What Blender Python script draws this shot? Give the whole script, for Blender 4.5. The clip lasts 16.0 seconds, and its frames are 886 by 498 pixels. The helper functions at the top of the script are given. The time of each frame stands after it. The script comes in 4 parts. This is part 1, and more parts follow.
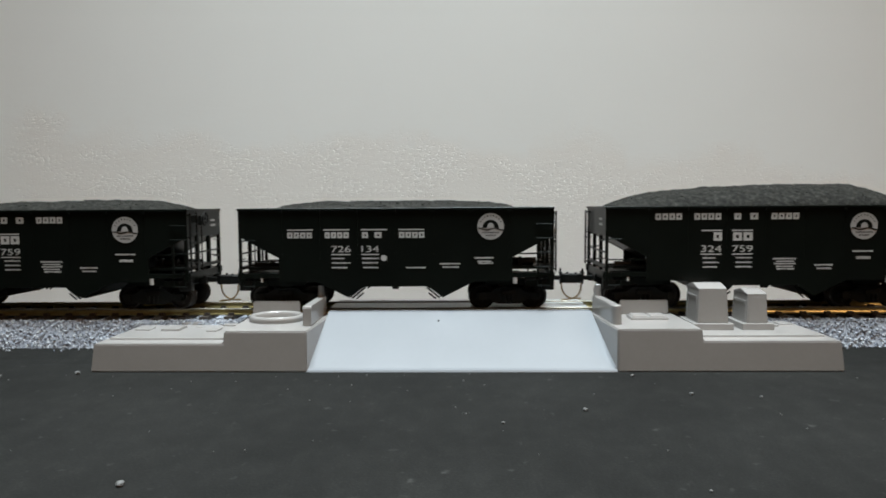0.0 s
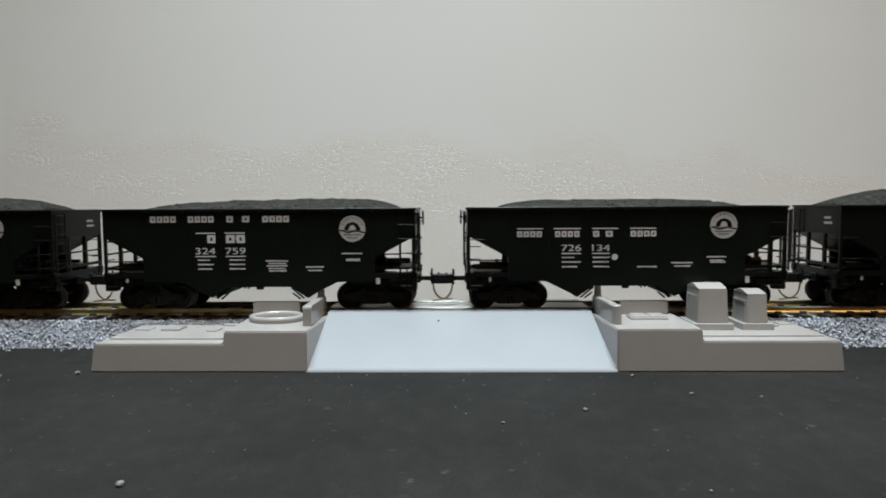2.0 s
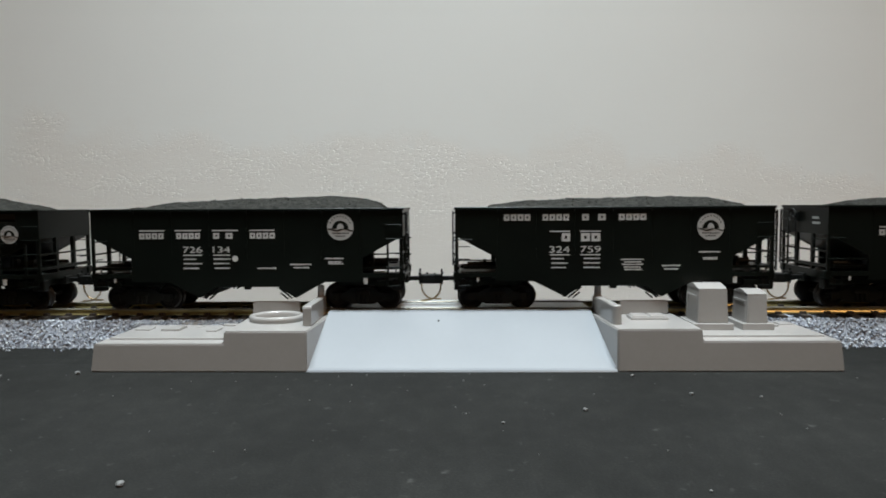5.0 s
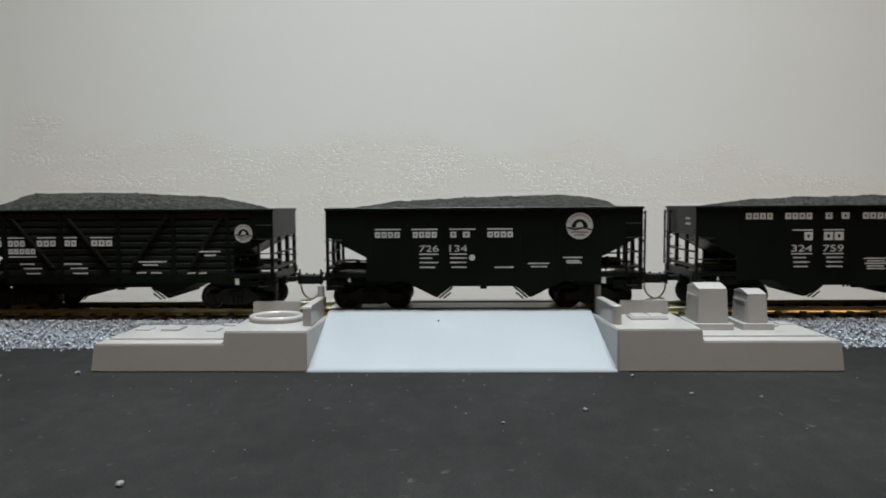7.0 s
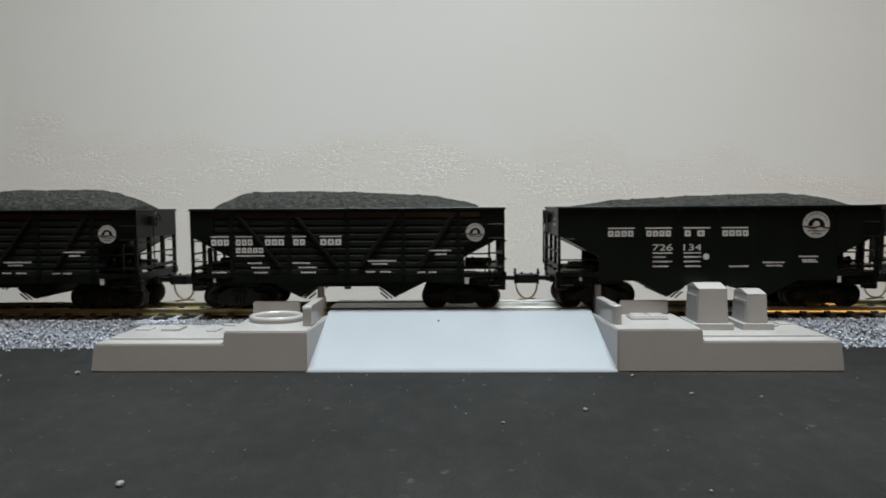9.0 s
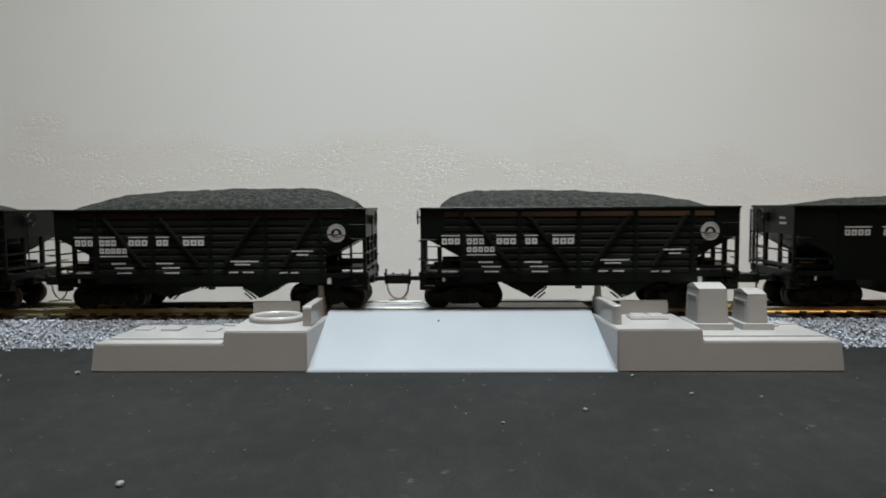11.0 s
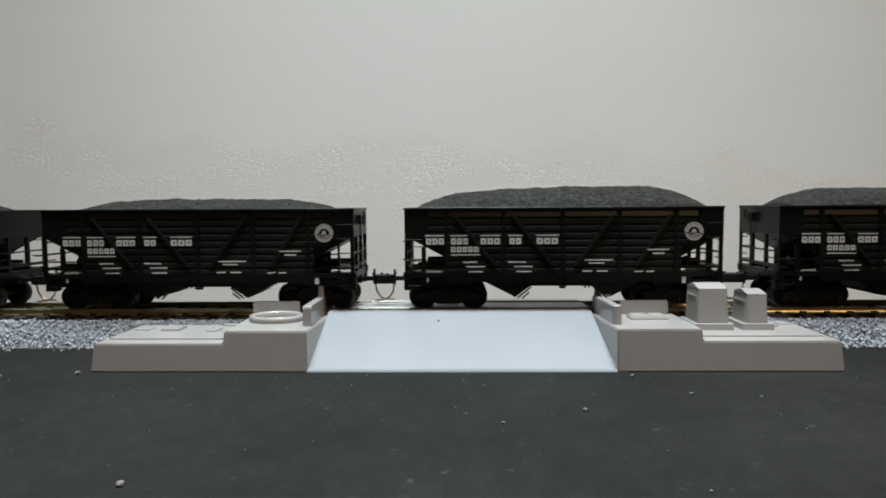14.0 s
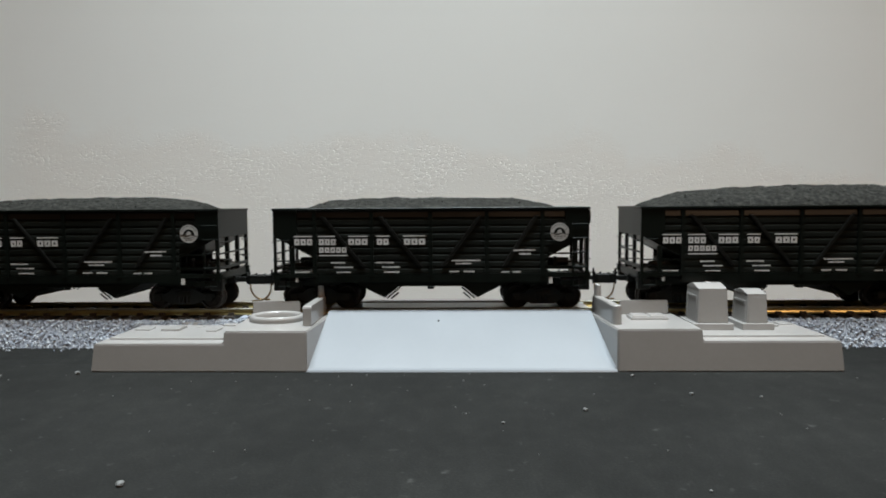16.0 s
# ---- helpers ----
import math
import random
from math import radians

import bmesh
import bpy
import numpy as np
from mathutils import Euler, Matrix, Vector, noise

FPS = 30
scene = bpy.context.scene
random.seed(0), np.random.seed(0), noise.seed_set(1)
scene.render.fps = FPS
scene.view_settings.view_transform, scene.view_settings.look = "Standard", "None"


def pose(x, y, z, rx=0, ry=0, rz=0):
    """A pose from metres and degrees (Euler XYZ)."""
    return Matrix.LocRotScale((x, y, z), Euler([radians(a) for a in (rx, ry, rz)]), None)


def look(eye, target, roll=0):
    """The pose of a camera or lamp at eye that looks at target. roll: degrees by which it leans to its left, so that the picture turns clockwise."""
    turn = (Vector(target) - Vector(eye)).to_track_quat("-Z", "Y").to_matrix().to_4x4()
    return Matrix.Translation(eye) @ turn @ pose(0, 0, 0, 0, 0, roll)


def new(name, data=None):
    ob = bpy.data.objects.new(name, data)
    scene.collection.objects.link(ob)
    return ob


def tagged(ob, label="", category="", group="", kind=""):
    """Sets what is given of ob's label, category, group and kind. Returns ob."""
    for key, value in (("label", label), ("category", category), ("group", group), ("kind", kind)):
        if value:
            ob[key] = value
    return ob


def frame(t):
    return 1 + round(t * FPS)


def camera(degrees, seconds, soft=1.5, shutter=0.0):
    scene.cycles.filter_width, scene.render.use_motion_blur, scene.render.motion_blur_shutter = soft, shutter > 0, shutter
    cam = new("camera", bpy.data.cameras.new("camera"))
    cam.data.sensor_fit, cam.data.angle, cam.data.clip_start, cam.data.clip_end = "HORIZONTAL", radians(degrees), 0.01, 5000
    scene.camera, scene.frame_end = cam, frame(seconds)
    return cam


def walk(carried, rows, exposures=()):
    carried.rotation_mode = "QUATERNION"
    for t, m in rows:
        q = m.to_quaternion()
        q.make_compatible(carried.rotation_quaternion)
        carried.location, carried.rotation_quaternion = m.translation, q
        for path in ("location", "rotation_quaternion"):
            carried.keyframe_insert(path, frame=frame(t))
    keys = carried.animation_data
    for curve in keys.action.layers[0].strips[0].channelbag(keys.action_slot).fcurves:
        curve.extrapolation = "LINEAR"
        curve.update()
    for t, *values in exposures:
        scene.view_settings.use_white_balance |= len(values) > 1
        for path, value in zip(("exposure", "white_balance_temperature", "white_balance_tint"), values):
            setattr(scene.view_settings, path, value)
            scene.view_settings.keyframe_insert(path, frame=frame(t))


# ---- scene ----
cam = camera(67.31, 16.0, soft=1.75, shutter=0.3)
CAM_POSE = pose(0, 0, 0.0563, 90 - 3.822, 0, 1.297) @ pose(0, 0, 0, 0, 0, -0.367)
walk(cam, [(0.0, CAM_POSE), (16.0, CAM_POSE)])

# ---- light: a cool hanging fitting over the table in a closed room ----
MM = 0.001
world = bpy.data.worlds.new("room_world")
world.use_nodes = True
world.node_tree.nodes["Background"].inputs[0].default_value = (0, 0, 0, 1)
scene.world = world
scene.view_settings.exposure = 0.0


def area_lamp(name, eye, target, sx, sy, watts, colour, spread=180):
    data = bpy.data.lights.new(name, "AREA")
    data.shape, data.size, data.size_y = "RECTANGLE", sx, sy
    data.energy, data.color, data.spread = watts, colour, radians(spread)
    ob = new(name, data)
    ob.matrix_world = look(eye, target)
    return ob


area_lamp("hanging_lamp", (0.0, 0.108, 1.10), (0.0, 0.108, 0.0), 0.50, 0.28, 4.70, (0.85, 0.952, 0.995), 58)
area_lamp("warm_lamp", (0.98, -1.2, 1.46), (0.1, 0.25, 0.05), 0.75, 0.22, 9.7, (1.0, 0.635, 0.385))


# ---- materials ----
def nodes_of(name):
    mat = bpy.data.materials.new(name)
    mat.use_nodes = True
    nt = mat.node_tree
    return mat, nt, nt.nodes["Principled BSDF"]


def ramp_node(nt, fac, stops):
    r = nt.nodes.new("ShaderNodeValToRGB")
    els = r.color_ramp.elements
    while len(els) < len(stops):
        els.new(0.5)
    for e, (p, c) in zip(els, stops):
        e.position, e.color = p, (*c, 1)
    nt.links.new(fac, r.inputs[0])
    return r.outputs[0]


def coords(nt, scale=(1, 1, 1), which="Object"):
    tc = nt.nodes.new("ShaderNodeTexCoord")
    mp = nt.nodes.new("ShaderNodeMapping")
    mp.inputs["Scale"].default_value = scale
    nt.links.new(tc.outputs[which], mp.inputs[0])
    return mp.outputs[0]


def noise_node(nt, vec, scale, detail=4, rough=0.55):
    n = nt.nodes.new("ShaderNodeTexNoise")
    n.inputs["Scale"].default_value, n.inputs["Detail"].default_value = scale, detail
    n.inputs["Roughness"].default_value = rough
    nt.links.new(vec, n.inputs["Vector"])
    return n.outputs["Fac"]


def bump(nt, bsdf, height, strength, dist, base=None):
    b = nt.nodes.new("ShaderNodeBump")
    b.inputs["Strength"].default_value, b.inputs["Distance"].default_value = strength, dist
    nt.links.new(height, b.inputs["Height"])
    if base:
        nt.links.new(base, b.inputs["Normal"])
    nt.links.new(b.outputs[0], bsdf.inputs["Normal"])
    return b.outputs[0]


def mixed(nt, kind, fac, a, b):
    m = nt.nodes.new("ShaderNodeMix")
    m.data_type, m.blend_type = "RGBA", kind
    for sock, val in ((m.inputs[0], fac), (m.inputs[6], a), (m.inputs[7], b)):
        if hasattr(val, "is_output"):
            nt.links.new(val, sock)
        else:
            sock.default_value = val if sock == m.inputs[0] else (*val, 1)
    return m.outputs[2]


def math_node(nt, op, a, b=0.0):
    m = nt.nodes.new("ShaderNodeMath")
    m.operation = op
    for sock, val in ((m.inputs[0], a), (m.inputs[1], b)):
        if hasattr(val, "is_output"):
            nt.links.new(val, sock)
        else:
            sock.default_value = val
    return m.outputs[0]


def paint(name, colour, rough=0.5, metal=0.0, vary=0.15, scale=300.0, relief=0.15, dist=0.00005, spec=0.5):
    """A painted or moulded surface with grain at two scales."""
    mat, nt, b = nodes_of(name)
    v = coords(nt)
    big, small = noise_node(nt, v, scale * 0.12, 3), noise_node(nt, v, scale * 3, 4)
    lo = tuple(c * (1 - vary) for c in colour)
    hi = tuple(min(1, c * (1 + vary)) for c in colour)
    c1 = ramp_node(nt, big, [(0.3, lo), (0.7, hi)])
    c2 = ramp_node(nt, small, [(0.3, (1 - vary, ) * 3), (0.7, (1, 1, 1))])
    nt.links.new(mixed(nt, "MULTIPLY", 0.6, c1, c2), b.inputs["Base Color"])
    r = nt.nodes.new("ShaderNodeMapRange")
    r.inputs["To Min"].default_value, r.inputs["To Max"].default_value = rough * 0.85, min(1, rough * 1.15)
    nt.links.new(big, r.inputs["Value"])
    nt.links.new(r.outputs[0], b.inputs["Roughness"])
    b.inputs["Metallic"].default_value = metal
    b.inputs["Specular IOR Level"].default_value = spec
    if relief:
        bump(nt, b, small, relief, dist)
    return mat


def plaster():
    """White plaster, smooth above, rough and chipped in a band along the table."""
    mat, nt, b = nodes_of("plaster")
    v = coords(nt)
    stretched = coords(nt, (1, 1, 2.1))
    sep = nt.nodes.new("ShaderNodeSeparateXYZ")
    nt.links.new(v, sep.inputs[0])
    edge = noise_node(nt, v, 18, 5, 0.6)
    # border of the rough band: about 9.5 cm up at the start, lower further along
    slope = math_node(nt, "MULTIPLY", sep.outputs["X"], -0.055)
    top = math_node(nt, "ADD", slope, 0.090)
    wob = math_node(nt, "MULTIPLY", math_node(nt, "SUBTRACT", edge, 0.5), 0.075)
    top = math_node(nt, "ADD", top, wob)
    d = math_node(nt, "SUBTRACT", top, sep.outputs["Z"])
    mask = nt.nodes.new("ShaderNodeMapRange")
    mask.inputs["From Min"].default_value, mask.inputs["From Max"].default_value = -0.006, 0.006
    nt.links.new(d, mask.inputs["Value"])
    left = nt.nodes.new("ShaderNodeMapRange")
    left.inputs["From Min"].default_value, left.inputs["From Max"].default_value = -0.262, -0.238
    nt.links.new(math_node(nt, "ADD", sep.outputs["X"], math_node(nt, "MULTIPLY", wob, 0.8)), left.inputs["Value"])
    band = math_node(nt, "MULTIPLY", mask.outputs[0], left.outputs[0])
    chips = noise_node(nt, stretched, 560, 2.5, 0.5)
    chips2 = noise_node(nt, stretched, 260, 3, 0.5)
    pits = nt.nodes.new("ShaderNodeMapRange")
    pits.inputs["From Min"].default_value, pits.inputs["From Max"].default_value = 0.56, 0.70
    nt.links.new(chips, pits.inputs["Value"])
    rough = math_node(nt, "ADD", math_node(nt, "MULTIPLY", pits.outputs[0], -0.9), math_node(nt, "MULTIPLY", chips2, 0.55))
    patch = nt.nodes.new("ShaderNodeMapRange")
    patch.inputs["From Min"].default_value, patch.inputs["From Max"].default_value = 0.40, 0.66
    patch.inputs["To Min"].default_value = 0.2
    nt.links.new(noise_node(nt, coords(nt, (1, 1, 2)), 34, 3), patch.inputs["Value"])
    fade = nt.nodes.new("ShaderNodeMapRange")      # most chips lie along the upper border of the band
    fade.inputs["From Min"].default_value, fade.inputs["From Max"].default_value = 0.012, 0.060
    fade.inputs["To Min"].default_value, fade.inputs["To Max"].default_value = 1.0, 0.6
    nt.links.new(d, fade.inputs["Value"])
    h = math_node(nt, "MULTIPLY", math_node(nt, "MULTIPLY", rough, band), patch.outputs[0])
    h = math_node(nt, "MULTIPLY", h, fade.outputs[0])
    soft_h = noise_node(nt, coords(nt, (1, 1, 3)), 30, 4)
    h = math_node(nt, "ADD", h, math_node(nt, "MULTIPLY", soft_h, 0.35))
    bump(nt, b, h, 0.52, 0.0005)
    tone = ramp_node(nt, noise_node(nt, v, 6, 4), [(0.3, (0.833, 0.86, 0.847)), (0.7, (0.873, 0.90, 0.887))])
    old = mixed(nt, "MULTIPLY", math_node(nt, "MULTIPLY", band, 0.8), tone, (0.985, 0.95, 0.925))
    nt.links.new(old, b.inputs["Base Color"])
    b.inputs["Roughness"].default_value = 0.75
    return mat


def mat_black_mat():
    mat, nt, b = nodes_of("black_mat")
    v = coords(nt)
    big, small = noise_node(nt, v, 14, 5), noise_node(nt, v, 1500, 3)
    c = ramp_node(nt, big, [(0.3, (0.0084, 0.0086, 0.0080)), (0.7, (0.0150, 0.0152, 0.0142))])
    g = ramp_node(nt, small, [(0.35, (0.8, 0.8, 0.8)), (0.6, (1, 1, 1)), (0.76, (1.5, 1.5, 1.5))])
    blot = ramp_node(nt, noise_node(nt, coords(nt, (1, 0.7, 1)), 150, 5, 0.7), [(0.32, (0.82, 0.83, 0.82)), (0.52, (1, 1, 1)), (0.70, (1.28, 1.28, 1.26))])
    base = mixed(nt, "MULTIPLY", 1.0, mixed(nt, "MULTIPLY", 1.0, c, blot), g)
    dust = ramp_node(nt, noise_node(nt, v, 230, 2), [(0.66, (0, 0, 0)), (0.80, (0.022, 0.022, 0.021))])
    nt.links.new(mixed(nt, "ADD", 1.0, base, dust), b.inputs["Base Color"])
    b.inputs["Roughness"].default_value = 0.9
    b.inputs["Specular IOR Level"].default_value = 0.12
    bump(nt, b, small, 0.25, 0.0002)
    return mat


def mat_stone():
    mat, nt, b = nodes_of("ballast_stone")
    geo = nt.nodes.new("ShaderNodeNewGeometry")
    c = ramp_node(nt, geo.outputs["Random Per Island"], [
        (0.0, (0.11, 0.12, 0.145)), (0.12, (0.23, 0.25, 0.29)), (0.40, (0.32, 0.35, 0.40)),
        (0.70, (0.42, 0.45, 0.50)), (1.0, (0.57, 0.60, 0.63))])
    v = coords(nt)
    g = ramp_node(nt, noise_node(nt, v, 1800, 3), [(0.3, (0.65, 0.65, 0.65)), (0.7, (1, 1, 1))])
    nt.links.new(mixed(nt, "MULTIPLY", 0.8, c, g), b.inputs["Base Color"])
    b.inputs["Roughness"].default_value = 0.9
    b.inputs["Specular IOR Level"].default_value = 0.2
    return mat


def mat_coal():
    mat, nt, b = nodes_of("coal")
    v = coords(nt)
    n1, n2 = noise_node(nt, v, 240, 5, 0.62), noise_node(nt, v, 620, 4, 0.6)
    c = ramp_node(nt, n2, [(0.36, (0.0070, 0.0070, 0.0060)), (0.52, (0.0165, 0.0165, 0.0140)), (0.72, (0.042, 0.042, 0.036))])
    nt.links.new(c, b.inputs["Base Color"])
    b.inputs["Roughness"].default_value = 0.8
    b.inputs["Specular IOR Level"].default_value = 0.15
    first = bump(nt, b, n1, 1.0, 0.0011)
    bump(nt, b, n2, 0.6, 0.0003, first)
    return mat


PLASTER = plaster()
MAT = mat_black_mat()
STONE = mat_stone()
COAL = mat_coal()
GREY = paint("grey_plastic", (0.282, 0.270, 0.258), 0.23, vary=0.06, scale=250, relief=0.2)
PALE = paint("pale_plastic", (0.194, 0.206, 0.220), 0.36, vary=0.03, scale=200, relief=0.05)
PANEL = paint("panel_plastic", (0.36, 0.372, 0.38), 0.32, vary=0.06, scale=200, relief=0.05)
BLACK = paint("black_paint", (0.0042, 0.0059, 0.0047), 0.36, vary=0.25, scale=300, relief=0.1, spec=0.13)
DARK = paint("black_plastic", (0.0042, 0.0050, 0.0043), 0.5, vary=0.3, scale=500, relief=0.2, spec=0.22)
BOARD = paint("black_board", (0.0104, 0.0126, 0.0108), 0.6, vary=0.35, scale=420, relief=0.25, spec=0.06)
BRACE = paint("brace_paint", (0.0072, 0.0080, 0.0073), 0.32, vary=0.35, scale=420, relief=0.2, spec=0.34)
GLOSS = paint("varnished_board", (0.008, 0.0072, 0.0066), 0.36, vary=0.45, scale=420, relief=0.4, spec=0.58)
WHEEL = paint("blackened_metal", (0.034, 0.030, 0.027), 0.42, metal=0.7, vary=0.3, scale=500)
BRASS = paint("brass", (0.47, 0.395, 0.185), 0.38, metal=1.0, vary=0.3, scale=160, relief=0.1)
WORN = paint("worn_rail", (0.27, 0.25, 0.205), 0.50, metal=1.0, vary=0.2, scale=160, relief=0.1)
WIRE = paint("copper_wire", (0.50, 0.36, 0.20), 0.35, metal=1.0, vary=0.2, scale=400)
TIE = paint("tie_plastic", (0.030, 0.022, 0.016), 0.6, vary=0.4, scale=700, relief=0.4)
LETTER = paint("letter_white", (0.46, 0.46, 0.45), 0.6, vary=0.14, scale=700, relief=0)
FADED = paint("letter_faded", (0.42, 0.42, 0.41), 0.6, vary=0.2, scale=900, relief=0)
EMBLEM = paint("emblem_grey", (0.36, 0.36, 0.355), 0.6, vary=0.10, scale=700, relief=0)
ROOM = paint("room_paint", (0.33, 0.315, 0.295), 0.8, vary=0.04, scale=12, relief=0.1)
FLOOR = paint("floor_wood", (0.26, 0.17, 0.10), 0.5, vary=0.25, scale=14, relief=0.1)
WOOD = paint("table_wood", (0.30, 0.21, 0.13), 0.5, vary=0.2, scale=40, relief=0.1)
SPECK = paint("white_speck", (0.105, 0.105, 0.102), 0.7, vary=0.1, scale=900, relief=0.3)


# ---- mesh tools (measures in millimetres) ----
def mesh_of(name, bm, material, smooth=False):
    me = bpy.data.meshes.new(name)
    bm.normal_update()
    bm.to_mesh(me)
    bm.free()
    me.materials.append(material)
    if smooth:
        me.polygons.foreach_set("use_smooth", [True] * len(me.polygons))
    return me


def part(name, bm, material, parent=None, label="", m=None, smooth=False):
    ob = new(name, mesh_of(name, bm, material, smooth))
    if parent:
        ob.parent = parent
    if m is not None:
        ob.matrix_local = m
    return tagged(ob, label)


def share(name, me, parent, m, label=""):
    ob = new(name, me)
    ob.parent = parent
    ob.matrix_local = m
    return tagged(ob, label)


def prism(bm, outline, a, b, axis="y"):
    """A closed outline extruded from a to b along an axis; outline in the other two, in mm."""
    def at(p, w):
        p0, p1, w = p[0] * MM, p[1] * MM, w * MM
        return {"y": (p0, w, p1), "x": (w, p0, p1), "z": (p0, p1, w)}[axis]
    va = [bm.verts.new(at(p, a)) for p in outline]
    vb = [bm.verts.new(at(p, b)) for p in outline]
    n = len(outline)
    bm.faces.new(va)
    bm.faces.new(vb[::-1])
    for i in range(n):
        j = (i + 1) % n
        bm.faces.new((va[i], vb[i], vb[j], va[j]))
    bmesh.ops.recalc_face_normals(bm, faces=bm.faces)
    return bm


def box(bm, x0, x1, y0, y1, z0, z1, taper=0.0):
    """A box in mm; taper draws the top in on all four sides."""
    t = taper
    lo = [(x0, y0), (x1, y0), (x1, y1), (x0, y1)]
    hi = [(x0 + t, y0 + t), (x1 - t, y0 + t), (x1 - t, y1 - t), (x0 + t, y1 - t)]
    a = [bm.verts.new((x * MM, y * MM, z0 * MM)) for x, y in lo]
    b = [bm.verts.new((x * MM, y * MM, z1 * MM)) for x, y in hi]
    bm.faces.new(a[::-1])
    bm.faces.new(b)
    for i in range(4):
        j = (i + 1) % 4
        bm.faces.new((a[i], a[j], b[j], b[i]))
    return bm


def rod(bm, p, q, r, n=6):
    """A round bar from p to q, mm."""
    p, q = Vector(p) * MM, Vector(q) * MM
    rot = (q - p).to_track_quat("Z", "Y").to_matrix().to_4x4()
    bmesh.ops.create_cone(bm, cap_ends=True, segments=n, radius1=r * MM, radius2=r * MM, depth=(q - p).length,
                          matrix=Matrix.Translation((p + q) / 2) @ rot)
    return bm


def bevel(bm, width, segments=2):
    bmesh.ops.remove_doubles(bm, verts=bm.verts, dist=1e-7)
    edges = [e for e in bm.edges if len(e.link_faces) == 2 and e.calc_face_angle(0) > 0.5]
    bmesh.ops.bevel(bm, geom=edges, offset=width * MM, segments=segments, affect="EDGES", clamp_overlap=True)
    return bm


def lathe(bm, profile, n=24, axis="y"):
    """A profile of (radius, along) in mm turned round an axis."""
    rings = []
    for r, w in profile:
        ring = []
        for k in range(n):
            a = 2 * math.pi * k / n
            c, s = r * math.cos(a) * MM, r * math.sin(a) * MM
            ring.append(bm.verts.new((c, w * MM, s) if axis == "y" else (c, s, w * MM)))
        rings.append(ring)
    for r0, r1 in zip(rings, rings[1:]):
        for k in range(n):
            bm.faces.new((r0[k], r0[(k + 1) % n], r1[(k + 1) % n], r1[k]))
    return bm, rings


# ---- the room ----
def setting(name, bm, material, label, category):
    return tagged(part(name, bm, material), label, category, kind="structure")


WALL_Y = 375.0
setting("wall_north", box(bmesh.new(), -1500, 1500, WALL_Y, WALL_Y + 120, -750, 1600), PLASTER,
        "white plastered wall with a rough chipped band behind the table", "wall")
setting("wall_south", box(bmesh.new(), -1500, 1500, -1920, -1800, -750, 1600), ROOM, "plain beige painted room wall", "wall")
setting("wall_east", box(bmesh.new(), 1500, 1620, -1920, 495, -750, 1600), ROOM, "plain beige painted room wall", "wall")
setting("wall_west", box(bmesh.new(), -1620, -1500, -1920, 495, -750, 1600), ROOM, "plain beige painted room wall", "wall")
setting("ceiling", box(bmesh.new(), -1620, 1620, -1920, 495, 1600, 1700), ROOM, "plain beige painted ceiling", "ceiling")
setting("floor", box(bmesh.new(), -1620, 1620, -1920, 495, -850, -750), FLOOR, "brown wooden floor of the room", "floor")


def hanging_light():
    root = tagged(new("hanging_light"), "flat beige light fitting hung over the table on two rods", "lamp")
    root.location = (0.0, 0.108, 1.6)
    bm = box(bmesh.new(), -280, 280, -170, 170, -480, -430, 0)
    part("housing", bevel(bm, 8), ROOM, root)
    for x in (-180, 180):
        part("rod", rod(bmesh.new(), (x, 0, -432), (x, 0, 0), 5, 10), ROOM, root)
    return root


hanging_light()


def warm_light():
    root = tagged(new("pendant_lamp"), "warm pendant lamp hanging from the ceiling", "lamp")
    root.location = (0.98, -1.2, 1.6)
    part("cord", rod(bmesh.new(), (0, 0, -60), (0, 0, 0), 4, 10), BLACK, root)
    shade = box(bmesh.new(), -400, 400, -20, 20, -90, -60, 0)
    part("shade", bevel(shade, 6), ROOM, root)


warm_light()


def table():
    root = tagged(new("table"), "long wooden table that carries the model track", "table")
    bm = box(bmesh.new(), -1250, 1250, -420, WALL_Y - 1, -40, -4)
    part("tabletop", bevel(bm, 3), WOOD, root)
    for x in (-1190, 1190):
        for y in (-360, 310):
            part("leg", bevel(box(bmesh.new(), x - 30, x + 30, y - 30, y + 30, -750, -40), 3), WOOD, root)


table()

TRACK_Y = 268.6      # centre line of the track
RAIL_TOP = 15.8      # above the mat


def mat_sheet():
    """The black sheet: flat under the ramp, turned up a little where it meets the ballast."""
    bm = bmesh.new()
    prof = [(-420, -4), (-420, 0), (233, 0), (238, 0.4), (243, 1.2), (248, 2.0), (251, 2.2), (256, 2.0), (262, 0), (374, 0), (374, -4)]
    prism(bm, prof, -1250, 1250, "x")
    return setting("ground", bm, MAT, "matte black sheet with white dust specks on the table", "ground")


mat_sheet()


# ---- track ----
def ballast_height(y):
    """Height of the ballast at a distance y from the centre line."""
    d = abs(y)
    if d < 15.5:
        return 11.9
    return max(0.5, 11.9 - (d - 15.5) * 2.9)


def roadbed():
    bm = bmesh.new()
    out = [(-20, 0.3), (-18.9, 1.6), (-15.6, 11.6), (15.6, 11.6), (18.9, 1.6), (20, 0.3)]
    prism(bm, [(TRACK_Y + a, b) for a, b in out], -1200, 1200, "x")
    return tagged(part("roadbed", bm, STONE), "grey ballast bed under the model track", "ballast", kind="structure")


roadbed()


